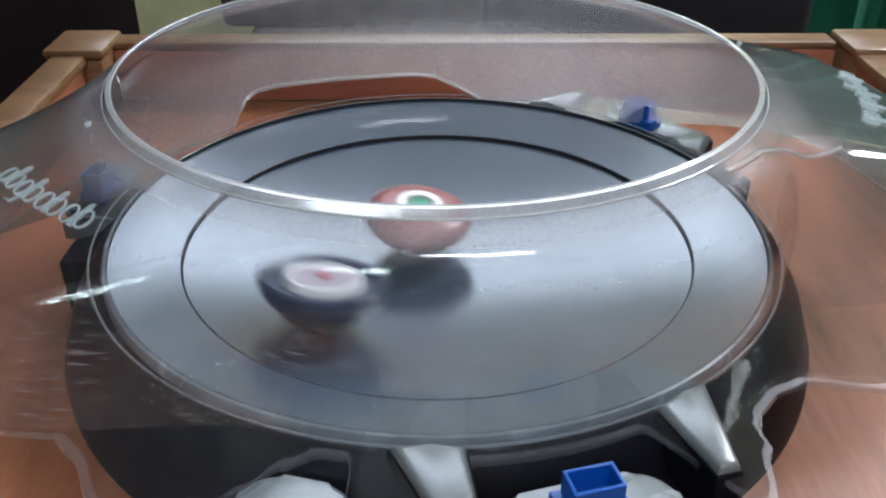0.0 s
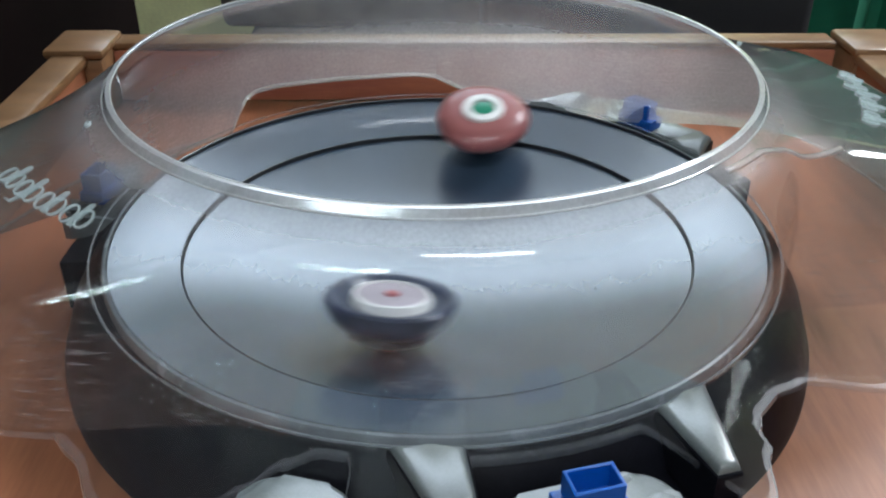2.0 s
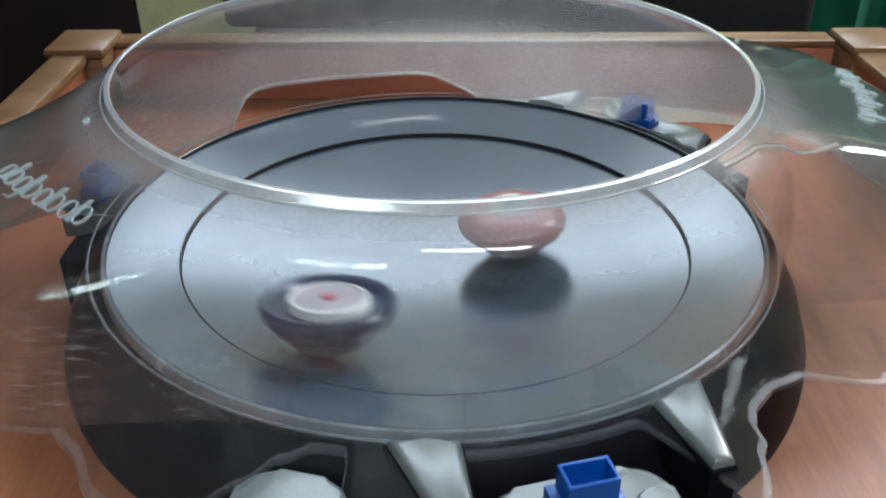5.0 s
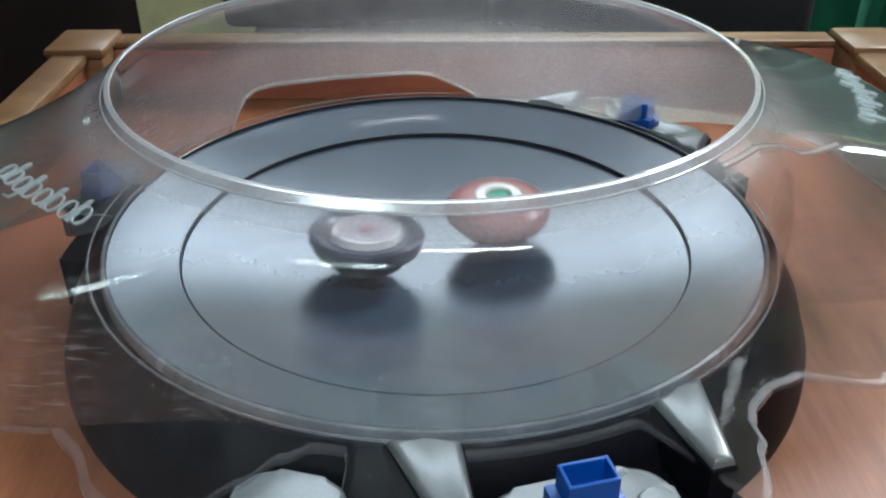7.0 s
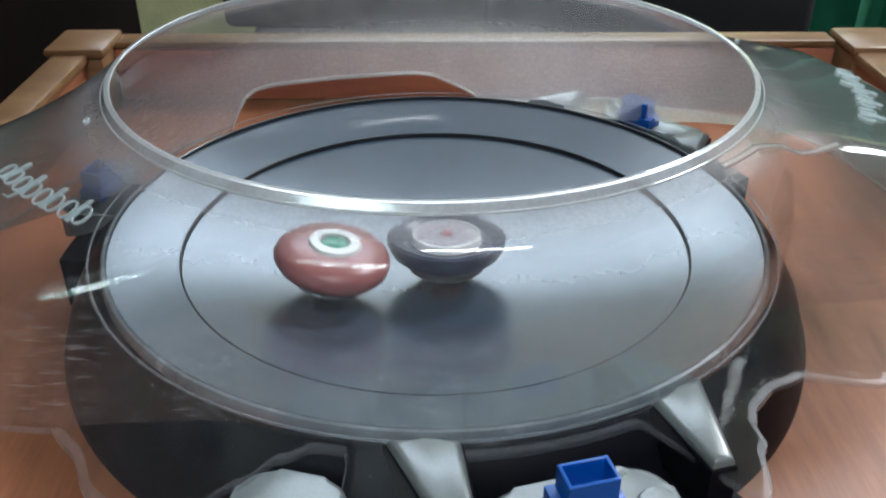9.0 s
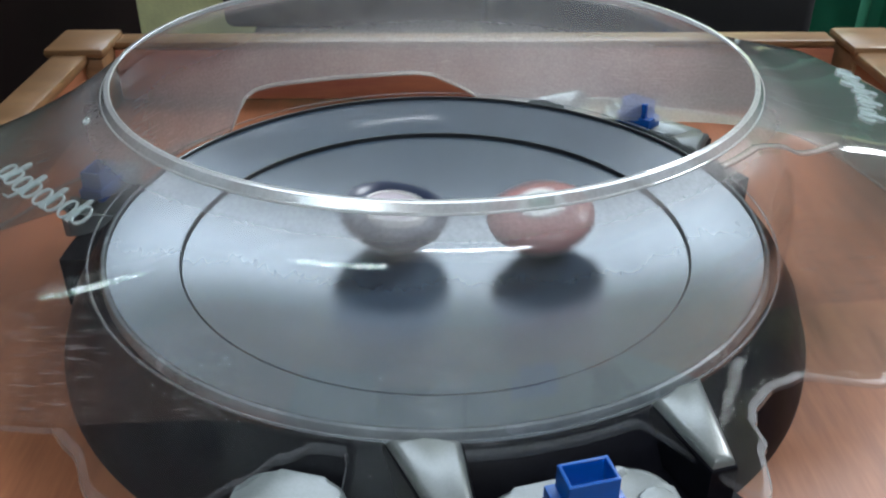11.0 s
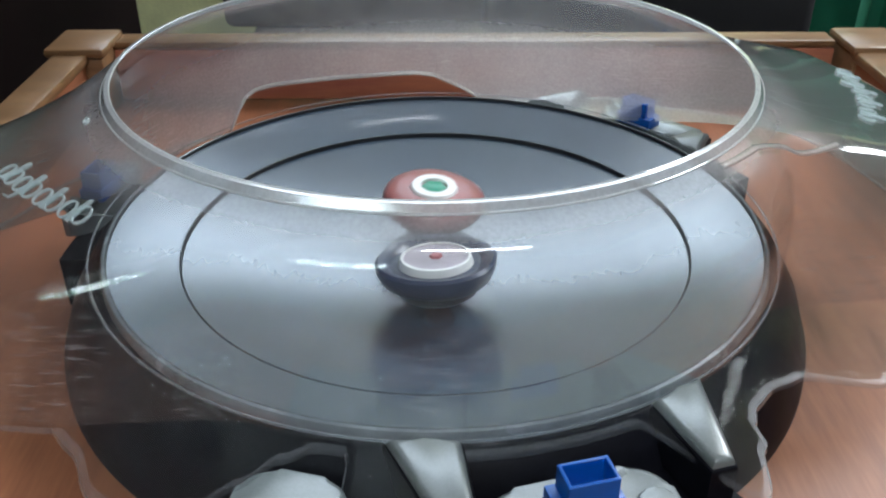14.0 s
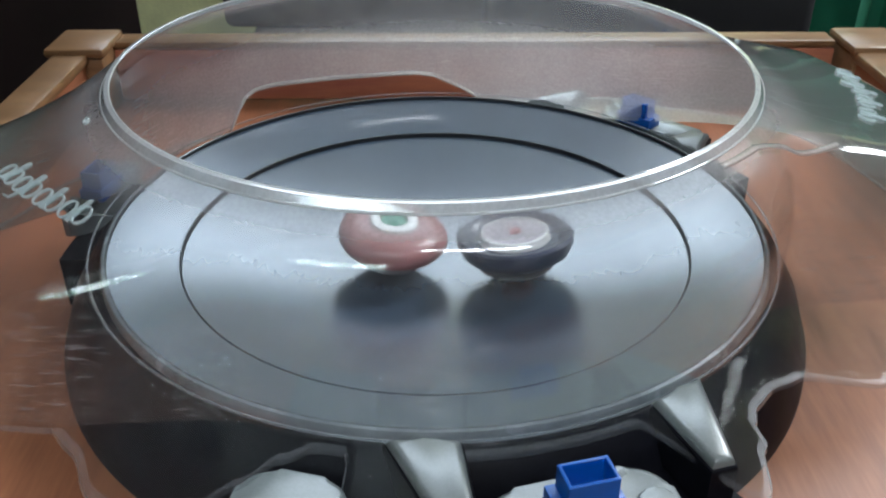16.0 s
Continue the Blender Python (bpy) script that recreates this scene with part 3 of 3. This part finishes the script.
# ---- the room behind the tray ----
def backdrop():
    c = thing("dark_cabinet", "dark brown wooden cabinet standing beside the tray", "cabinet")
    part("body", box((-1.2, -0.35, -0.8), (-0.366, 0.72, 1.1), 0.006), DARK, c)
    for y in (-0.33, 0.19):
        part("door", box((-0.365, y, -0.75), (-0.348, y + 0.50, 1.06), 0.005), DARK, c)
    c = thing("sofa", "grey-brown cloth sofa behind the tray", "sofa")
    part("seat", box((-0.385, 1.2, -0.8), (0.085, 1.6, -0.36), 0.04, seg=4), SOFA, c)
    part("backrest", box((-0.43, 1.45, -0.36), (0.14, 1.65, -0.05), 0.02, seg=4), SOFA, c)
    c = thing("armchair", "black cloth armchair behind the tray", "armchair")
    part("seat", box((0.09, 0.85, -0.8), (0.66, 1.35, -0.40), 0.04, seg=4), CLOTH, c)
    part("backrest", box((0.09, 1.2, -0.40), (0.67, 1.4, -0.05), 0.02, seg=4), CLOTH, c)
    n = 80
    bm = bmesh.new()
    cols = []
    for i in range(n + 1):
        x = 0.70 + 1.45 * i / n
        y = 1.3 + 0.03 * math.sin(i * 1.1) + 0.01 * math.sin(i * 2.7)
        cols.append([bm.verts.new((x, y + k, z)) for k, z in ((0, -0.8), (0, 0.95), (0.006, 0.95), (0.006, -0.8))])
    for a, b in zip(cols, cols[1:]):
        for k in range(4):
            bm.faces.new((a[k], b[k], b[(k + 1) % 4], a[(k + 1) % 4]))
    tagged(part("green_curtain", bm, GREENCLOTH), "green cloth curtain hanging in folds", "curtain")


backdrop()


# ---- what moves ----
def spinning(phase):
    """The pose of a top at t seconds whose tip touches the bowl at x, y, lifted off it by lift and leaning back by lean."""
    def at(t, x, y, lift, lean=0.0):
        k = -0.9 * 0.036 / 0.1176 ** 2
        up = Vector((k * x + 0.07 * math.cos(9 * t + phase), k * y + 0.07 * math.sin(9 * t + phase) + lean, 1)).normalized()
        turn = Vector((0, 0, 1)).rotation_difference(up).to_matrix().to_4x4()
        return pose(x, y, bowl_height(math.hypot(x, y)) + lift) @ turn @ pose(0, 0, 0, 0, 0, 420 * t)
    return at


def motions():
    """The two spinning tops, tip by tip along the bowl."""
    at = spinning(0.0)
    walk(red_top, [
        (0.00, at(0.00, -0.0115, 0.0202, 0.000)),
        (0.10, at(0.10, -0.0243, 0.0270, 0.000)),
        (0.20, at(0.20, -0.0280, 0.0329, 0.000)),
        (0.30, at(0.30, -0.0235, 0.0431, 0.000)),
        (0.40, at(0.40, -0.0011, 0.0435, 0.000)),
        (0.50, at(0.50, -0.0178, 0.0698, 0.000)),
        (0.60, at(0.60, -0.0317, 0.0916, 0.000)),
        (0.70, at(0.70, -0.0343, 0.1063, 0.000)),
        (0.80, at(0.80, -0.0011, 0.0782, 0.000)),
        (0.90, at(0.90, 0.0189, 0.0772, 0.000)),
        (1.00, at(1.00, 0.0318, 0.0789, 0.000)),
        (1.10, at(1.10, 0.0359, 0.0583, 0.000)),
        (1.20, at(1.20, 0.0335, 0.0373, 0.000)),
        (1.30, at(1.30, -0.0161, -0.0109, 0.000)),
        (1.40, at(1.40, -0.0479, 0.0272, 0.000)),
        (1.50, at(1.50, -0.0662, 0.0482, 0.000)),
        (1.60, at(1.60, -0.0746, 0.0714, 0.000)),
        (1.70, at(1.70, -0.0435, 0.0858, 0.000)),
        (1.80, at(1.80, -0.0156, 0.0798, 0.000)),
        (1.90, at(1.90, 0.0082, 0.0808, 0.000)),
        (2.00, at(2.00, 0.0264, 0.1115, 0.000)),
        (2.10, at(2.10, 0.0513, 0.1044, 0.000)),
        (2.20, at(2.20, 0.0559, 0.0671, 0.000)),
        (2.30, at(2.30, 0.0492, 0.0289, 0.000)),
        (2.40, at(2.40, 0.0394, -0.0329, 0.000)),
        (2.50, at(2.50, 0.0787, -0.0264, 0.000)),
        (2.60, at(2.60, 0.0701, -0.0323, 0.000)),
        (2.70, at(2.70, 0.0384, -0.0360, 0.000)),
        (2.80, at(2.80, 0.0014, -0.0468, 0.000)),
        (2.90, at(2.90, 0.0379, -0.0819, 0.000)),
        (3.00, at(3.00, 0.0419, -0.0852, 0.000)),
        (3.10, at(3.10, 0.0337, -0.0921, 0.000)),
        (3.20, at(3.20, 0.0101, -0.0851, 0.000)),
        (3.30, at(3.30, -0.0217, -0.0507, 0.000)),
        (3.40, at(3.40, -0.0258, -0.0158, 0.000)),
        (3.50, at(3.50, -0.0193, 0.0089, 0.000)),
        (3.60, at(3.60, -0.0082, 0.0308, 0.000)),
        (3.70, at(3.70, -0.0407, 0.0690, 0.000)),
        (3.80, at(3.80, -0.0428, 0.0802, 0.000)),
        (3.90, at(3.90, -0.0378, 0.0823, 0.000)),
        (4.00, at(4.00, -0.0203, 0.0724, 0.000)),
        (4.10, at(4.10, -0.0159, 0.0397, 0.000)),
        (4.20, at(4.20, -0.0141, -0.0163, 0.000)),
        (4.35, at(4.35, -0.0091, -0.0270, 0.000)),
        (4.50, at(4.50, 0.0034, -0.0338, 0.000)),
        (4.65, at(4.65, 0.0201, -0.0319, 0.000)),
        (4.80, at(4.80, 0.0343, -0.0193, 0.000)),
        (4.95, at(4.95, 0.0397, 0.0010, 0.000)),
        (5.10, at(5.10, 0.0324, 0.0225, 0.000)),
        (5.25, at(5.25, 0.0133, 0.0373, 0.000)),
        (5.40, at(5.40, -0.0117, 0.0394, 0.000)),
        (5.55, at(5.55, -0.0344, 0.0273, 0.000)),
        (5.70, at(5.70, -0.0471, 0.0047, 0.000)),
        (5.85, at(5.85, -0.0457, -0.0212, 0.000)),
        (6.00, at(6.00, -0.0309, -0.0420, 0.000)),
        (6.15, at(6.15, -0.0078, -0.0517, 0.000)),
        (6.30, at(6.30, 0.0162, -0.0479, 0.000)),
        (6.40, at(6.40, 0.0414, -0.0581, 0.000)),
        (6.50, at(6.50, 0.0550, -0.0591, 0.000)),
        (6.60, at(6.60, 0.0621, -0.0575, 0.000)),
        (6.70, at(6.70, 0.0566, -0.0324, 0.000)),
        (6.80, at(6.80, 0.0487, -0.0227, 0.000)),
        (6.90, at(6.90, 0.0402, -0.0027, 0.000)),
        (7.00, at(7.00, 0.0310, 0.0226, 0.000)),
        (7.10, at(7.10, 0.0294, 0.0441, 0.000)),
        (7.20, at(7.20, 0.0382, 0.0605, 0.000)),
        (7.30, at(7.30, 0.0455, 0.0819, 0.000)),
        (7.40, at(7.40, 0.0523, 0.0902, 0.000)),
        (7.50, at(7.50, 0.0521, 0.0886, 0.000)),
        (7.60, at(7.60, 0.0407, 0.0731, 0.000)),
        (7.70, at(7.70, 0.0303, 0.0539, 0.000)),
        (7.80, at(7.80, 0.0223, 0.0538, 0.000)),
        (7.90, at(7.90, -0.0016, 0.0418, 0.000)),
        (8.00, at(8.00, -0.0204, 0.0376, 0.000)),
        (8.10, at(8.10, -0.0341, 0.0353, 0.000)),
        (8.20, at(8.20, -0.0457, 0.0274, 0.000)),
        (8.30, at(8.30, -0.0479, 0.0221, 0.000)),
        (8.40, at(8.40, -0.0459, 0.0211, 0.000)),
        (8.50, at(8.50, -0.0449, 0.0177, 0.000)),
        (8.60, at(8.60, -0.0516, 0.0160, 0.000)),
        (8.70, at(8.70, -0.0539, 0.0026, 0.000)),
        (8.80, at(8.80, -0.0520, -0.0070, 0.000)),
        (8.90, at(8.90, -0.0520, -0.0202, 0.000)),
        (9.00, at(9.00, -0.0494, -0.0270, 0.000)),
        (9.10, at(9.10, -0.0463, -0.0421, 0.000)),
        (9.20, at(9.20, -0.0309, -0.0551, 0.000)),
        (9.35, at(9.35, 0.0099, -0.0660, 0.000)),
        (9.50, at(9.50, 0.0491, -0.0458, 0.000)),
        (9.65, at(9.65, 0.0651, -0.0029, 0.000)),
        (9.80, at(9.80, 0.0473, 0.0409, 0.000)),
        (9.95, at(9.95, 0.0037, 0.0616, 0.000)),
        (10.10, at(10.10, -0.0430, 0.0471, 0.000)),
        (10.25, at(10.25, -0.0676, 0.0047, 0.000)),
        (10.40, at(10.40, -0.0570, -0.0428, 0.000)),
        (10.55, at(10.55, -0.0178, -0.0700, 0.000)),
        (10.70, at(10.70, 0.0281, -0.0635, 0.000)),
        (10.85, at(10.85, 0.0562, -0.0291, 0.000)),
        (11.00, at(11.00, 0.0537, 0.0130, 0.000)),
        (11.15, at(11.15, 0.0252, 0.0406, 0.000)),
        (11.30, at(11.30, -0.0117, 0.0416, 0.000)),
        (11.40, at(11.40, -0.0151, 0.0392, 0.000)),
        (11.50, at(11.50, -0.0180, 0.0402, 0.000)),
        (11.60, at(11.60, -0.0209, 0.0413, 0.000)),
        (11.70, at(11.70, -0.0293, 0.0345, 0.000)),
        (11.80, at(11.80, -0.0316, 0.0291, 0.000)),
        (11.90, at(11.90, -0.0317, 0.0232, 0.000)),
        (12.00, at(12.00, -0.0307, 0.0222, 0.000)),
        (12.10, at(12.10, -0.0278, 0.0179, 0.000)),
        (12.20, at(12.20, -0.0269, 0.0192, 0.000)),
        (12.30, at(12.30, -0.0288, 0.0249, 0.000)),
        (12.50, at(12.50, -0.0218, 0.0234, 0.000)),
        (12.70, at(12.70, -0.0223, 0.0230, 0.000)),
        (12.90, at(12.90, -0.0114, 0.0228, 0.000)),
        (13.00, at(13.00, -0.0071, 0.0288, 0.000)),
        (13.10, at(13.10, -0.0085, 0.0316, 0.000)),
        (13.20, at(13.20, -0.0074, 0.0331, 0.000)),
        (13.30, at(13.30, -0.0001, 0.0625, 0.000)),
        (13.40, at(13.40, 0.0050, 0.0785, 0.000)),
        (13.50, at(13.50, 0.0118, 0.0826, 0.000)),
        (13.60, at(13.60, 0.0153, 0.0836, 0.000)),
        (13.80, at(13.80, 0.0103, 0.0599, 0.000)),
        (13.90, at(13.90, 0.0050, 0.0441, 0.000)),
        (14.00, at(14.00, -0.0027, 0.0339, 0.000)),
        (14.20, at(14.20, -0.0099, 0.0284, 0.000)),
        (14.50, at(14.50, -0.0158, 0.0267, 0.000)),
        (14.70, at(14.70, -0.0206, 0.0152, 0.000)),
        (15.00, at(15.00, -0.0331, 0.0230, 0.000)),
        (15.20, at(15.20, -0.0323, 0.0184, 0.000)),
        (15.40, at(15.40, -0.0406, 0.0127, 0.000)),
        (15.50, at(15.50, -0.0348, 0.0125, 0.000)),
        (15.70, at(15.70, -0.0289, 0.0122, 0.000)),
        (15.90, at(15.90, -0.0248, 0.0079, 0.000)),
        (16.00, at(16.00, -0.0228, 0.0004, 0.000))])
    at = spinning(2.0)
    walk(blue_top, [
        (0.00, at(0.00, -0.0500, -0.0575, 0.000)),
        (0.10, at(0.10, -0.0223, -0.0757, 0.000)),
        (0.20, at(0.20, -0.0108, -0.0732, 0.000)),
        (0.30, at(0.30, 0.0118, -0.0679, 0.000)),
        (0.40, at(0.40, 0.0331, -0.0328, 0.000)),
        (0.50, at(0.50, 0.0410, -0.0504, 0.000)),
        (0.60, at(0.60, 0.0552, -0.0358, 0.000)),
        (0.70, at(0.70, 0.0603, -0.0321, 0.000)),
        (0.80, at(0.80, 0.0161, -0.0151, 0.000)),
        (0.90, at(0.90, 0.0043, -0.0439, 0.000)),
        (1.00, at(1.00, -0.0117, -0.0530, 0.000)),
        (1.10, at(1.10, -0.0136, -0.0707, 0.000)),
        (1.20, at(1.20, -0.0137, -0.0796, 0.000)),
        (1.30, at(1.30, 0.0103, -0.0933, 0.000)),
        (1.40, at(1.40, 0.0335, -0.1038, 0.000)),
        (1.50, at(1.50, 0.0419, -0.1094, 0.000)),
        (1.60, at(1.60, 0.0433, -0.1008, 0.000)),
        (1.70, at(1.70, 0.0259, -0.0476, 0.000)),
        (1.80, at(1.80, 0.0113, -0.0348, 0.000)),
        (1.90, at(1.90, 0.0023, -0.0406, 0.000)),
        (2.00, at(2.00, -0.0210, -0.0716, 0.000)),
        (2.10, at(2.10, -0.0315, -0.0706, 0.000)),
        (2.20, at(2.20, -0.0264, -0.0737, 0.000)),
        (2.30, at(2.30, -0.0231, -0.0668, 0.000)),
        (2.40, at(2.40, -0.0324, -0.0673, 0.000)),
        (2.50, at(2.50, -0.1001, -0.0728, 0.000, 0.50)),
        (2.60, at(2.60, -0.0901, -0.0633, 0.000, 0.47)),
        (2.70, at(2.70, -0.0843, -0.0537, 0.000, 0.45)),
        (2.80, at(2.80, -0.0925, 0.0139, 0.000, 0.60)),
        (2.90, at(2.90, -0.1026, 0.0687, 0.000, 0.75)),
        (3.00, at(3.00, -0.0754, 0.0532, 0.000, 0.60)),
        (3.10, at(3.10, -0.0507, 0.0376, 0.000, 0.20)),
        (3.20, at(3.20, -0.0058, -0.0242, 0.000)),
        (3.30, at(3.30, 0.0411, -0.0402, 0.000)),
        (3.40, at(3.40, 0.0635, -0.0402, 0.000)),
        (3.50, at(3.50, 0.0655, -0.0283, 0.000)),
        (3.60, at(3.60, 0.0689, -0.0065, 0.000)),
        (3.70, at(3.70, 0.0831, 0.0448, 0.000)),
        (3.80, at(3.80, 0.0827, 0.0518, 0.000)),
        (3.90, at(3.90, 0.0590, 0.0776, 0.000)),
        (4.00, at(4.00, 0.0402, 0.0907, 0.000)),
        (4.10, at(4.10, 0.0308, 0.0954, 0.000)),
        (4.20, at(4.20, 0.0130, 0.0741, 0.000)),
        (4.35, at(4.35, -0.0285, 0.0714, 0.000)),
        (4.50, at(4.50, -0.0638, 0.0484, 0.000)),
        (4.65, at(4.65, -0.0834, 0.0105, 0.000)),
        (4.80, at(4.80, -0.0814, -0.0325, 0.000)),
        (4.95, at(4.95, -0.0583, -0.0688, 0.000)),
        (5.10, at(5.10, -0.0203, -0.0885, 0.000)),
        (5.25, at(5.25, 0.0219, -0.0864, 0.000)),
        (5.40, at(5.40, 0.0565, -0.0639, 0.000)),
        (5.55, at(5.55, 0.0743, -0.0282, 0.000)),
        (5.70, at(5.70, 0.0718, 0.0100, 0.000)),
        (5.85, at(5.85, 0.0514, 0.0401, 0.000)),
        (6.00, at(6.00, 0.0206, 0.0547, 0.000)),
        (6.15, at(6.15, -0.0109, 0.0519, 0.000)),
        (6.30, at(6.30, -0.0346, 0.0351, 0.000)),
        (6.40, at(6.40, -0.0506, 0.0466, 0.000)),
        (6.50, at(6.50, -0.0648, 0.0490, 0.000)),
        (6.60, at(6.60, -0.0690, 0.0419, 0.000)),
        (6.70, at(6.70, -0.0608, 0.0189, 0.000)),
        (6.80, at(6.80, -0.0522, -0.0011, 0.000)),
        (6.90, at(6.90, -0.0442, -0.0170, 0.000)),
        (7.00, at(7.00, -0.0333, -0.0080, 0.000)),
        (7.10, at(7.10, -0.0258, -0.0035, 0.000)),
        (7.20, at(7.20, -0.0253, 0.0003, 0.000)),
        (7.30, at(7.30, -0.0259, 0.0077, 0.000)),
        (7.40, at(7.40, -0.0237, 0.0072, 0.000)),
        (7.50, at(7.50, -0.0155, 0.0018, 0.000)),
        (7.60, at(7.60, -0.0120, -0.0014, 0.000)),
        (7.70, at(7.70, -0.0096, 0.0103, 0.000)),
        (7.80, at(7.80, -0.0154, -0.0071, 0.000)),
        (7.90, at(7.90, -0.0146, -0.0126, 0.000)),
        (8.00, at(8.00, -0.0136, -0.0191, 0.000)),
        (8.10, at(8.10, -0.0125, -0.0246, 0.000)),
        (8.20, at(8.20, -0.0060, -0.0259, 0.000)),
        (8.30, at(8.30, 0.0040, -0.0270, 0.000)),
        (8.40, at(8.40, 0.0088, -0.0245, 0.000)),
        (8.50, at(8.50, 0.0119, -0.0162, 0.000)),
        (8.60, at(8.60, 0.0156, -0.0199, 0.000)),
        (8.70, at(8.70, 0.0152, -0.0219, 0.000)),
        (8.80, at(8.80, 0.0109, -0.0155, 0.000)),
        (8.90, at(8.90, 0.0086, -0.0169, 0.000)),
        (9.00, at(9.00, 0.0048, -0.0106, 0.000)),
        (9.10, at(9.10, 0.0057, -0.0103, 0.000)),
        (9.20, at(9.20, 0.0052, -0.0066, 0.000)),
        (9.35, at(9.35, 0.0079, 0.0002, 0.000)),
        (9.50, at(9.50, 0.0023, 0.0087, 0.000)),
        (9.65, at(9.65, -0.0107, 0.0104, 0.000)),
        (9.80, at(9.80, -0.0232, 0.0003, 0.000)),
        (9.95, at(9.95, -0.0252, -0.0182, 0.000)),
        (10.10, at(10.10, -0.0125, -0.0345, 0.000)),
        (10.25, at(10.25, 0.0097, -0.0379, 0.000)),
        (10.40, at(10.40, 0.0292, -0.0244, 0.000)),
        (10.55, at(10.55, 0.0345, -0.0006, 0.000)),
        (10.70, at(10.70, 0.0221, 0.0206, 0.000)),
        (10.85, at(10.85, -0.0012, 0.0279, 0.000)),
        (11.00, at(11.00, -0.0229, 0.0178, 0.000)),
        (11.15, at(11.15, -0.0319, -0.0034, 0.000)),
        (11.30, at(11.30, -0.0248, -0.0243, 0.000)),
        (11.40, at(11.40, -0.0198, -0.0270, 0.000)),
        (11.50, at(11.50, -0.0203, -0.0243, 0.000)),
        (11.60, at(11.60, -0.0210, -0.0348, 0.000)),
        (11.70, at(11.70, -0.0134, -0.0358, 0.000)),
        (11.80, at(11.80, -0.0090, -0.0365, 0.000)),
        (11.90, at(11.90, -0.0021, -0.0360, 0.000)),
        (12.00, at(12.00, 0.0039, -0.0371, 0.000)),
        (12.10, at(12.10, 0.0053, -0.0358, 0.000)),
        (12.20, at(12.20, 0.0081, -0.0404, 0.000)),
        (12.30, at(12.30, 0.0144, -0.0420, 0.000)),
        (12.50, at(12.50, 0.0148, -0.0395, 0.000)),
        (12.70, at(12.70, 0.0198, -0.0428, 0.000)),
        (12.90, at(12.90, 0.0134, -0.0408, 0.000)),
        (13.00, at(13.00, 0.0090, -0.0440, 0.000)),
        (13.10, at(13.10, 0.0038, -0.0477, 0.000)),
        (13.20, at(13.20, 0.0103, -0.0488, 0.000)),
        (13.30, at(13.30, 0.0021, -0.0649, 0.000)),
        (13.40, at(13.40, -0.0004, -0.0659, 0.000)),
        (13.50, at(13.50, 0.0009, -0.0670, 0.000)),
        (13.60, at(13.60, -0.0047, -0.0619, 0.000)),
        (13.80, at(13.80, -0.0015, -0.0620, 0.000)),
        (13.90, at(13.90, 0.0051, -0.0461, 0.000)),
        (14.00, at(14.00, 0.0012, -0.0336, 0.000)),
        (14.20, at(14.20, 0.0020, -0.0380, 0.000)),
        (14.50, at(14.50, 0.0107, -0.0457, 0.000)),
        (14.70, at(14.70, 0.0191, -0.0489, 0.000)),
        (15.00, at(15.00, 0.0139, -0.0529, 0.000)),
        (15.20, at(15.20, 0.0163, -0.0510, 0.000)),
        (15.40, at(15.40, 0.0204, -0.0442, 0.000)),
        (15.50, at(15.50, 0.0221, -0.0381, 0.000)),
        (15.70, at(15.70, 0.0235, -0.0276, 0.000)),
        (15.90, at(15.90, 0.0312, -0.0173, 0.000)),
        (16.00, at(16.00, 0.0385, -0.0121, 0.000))])


motions()
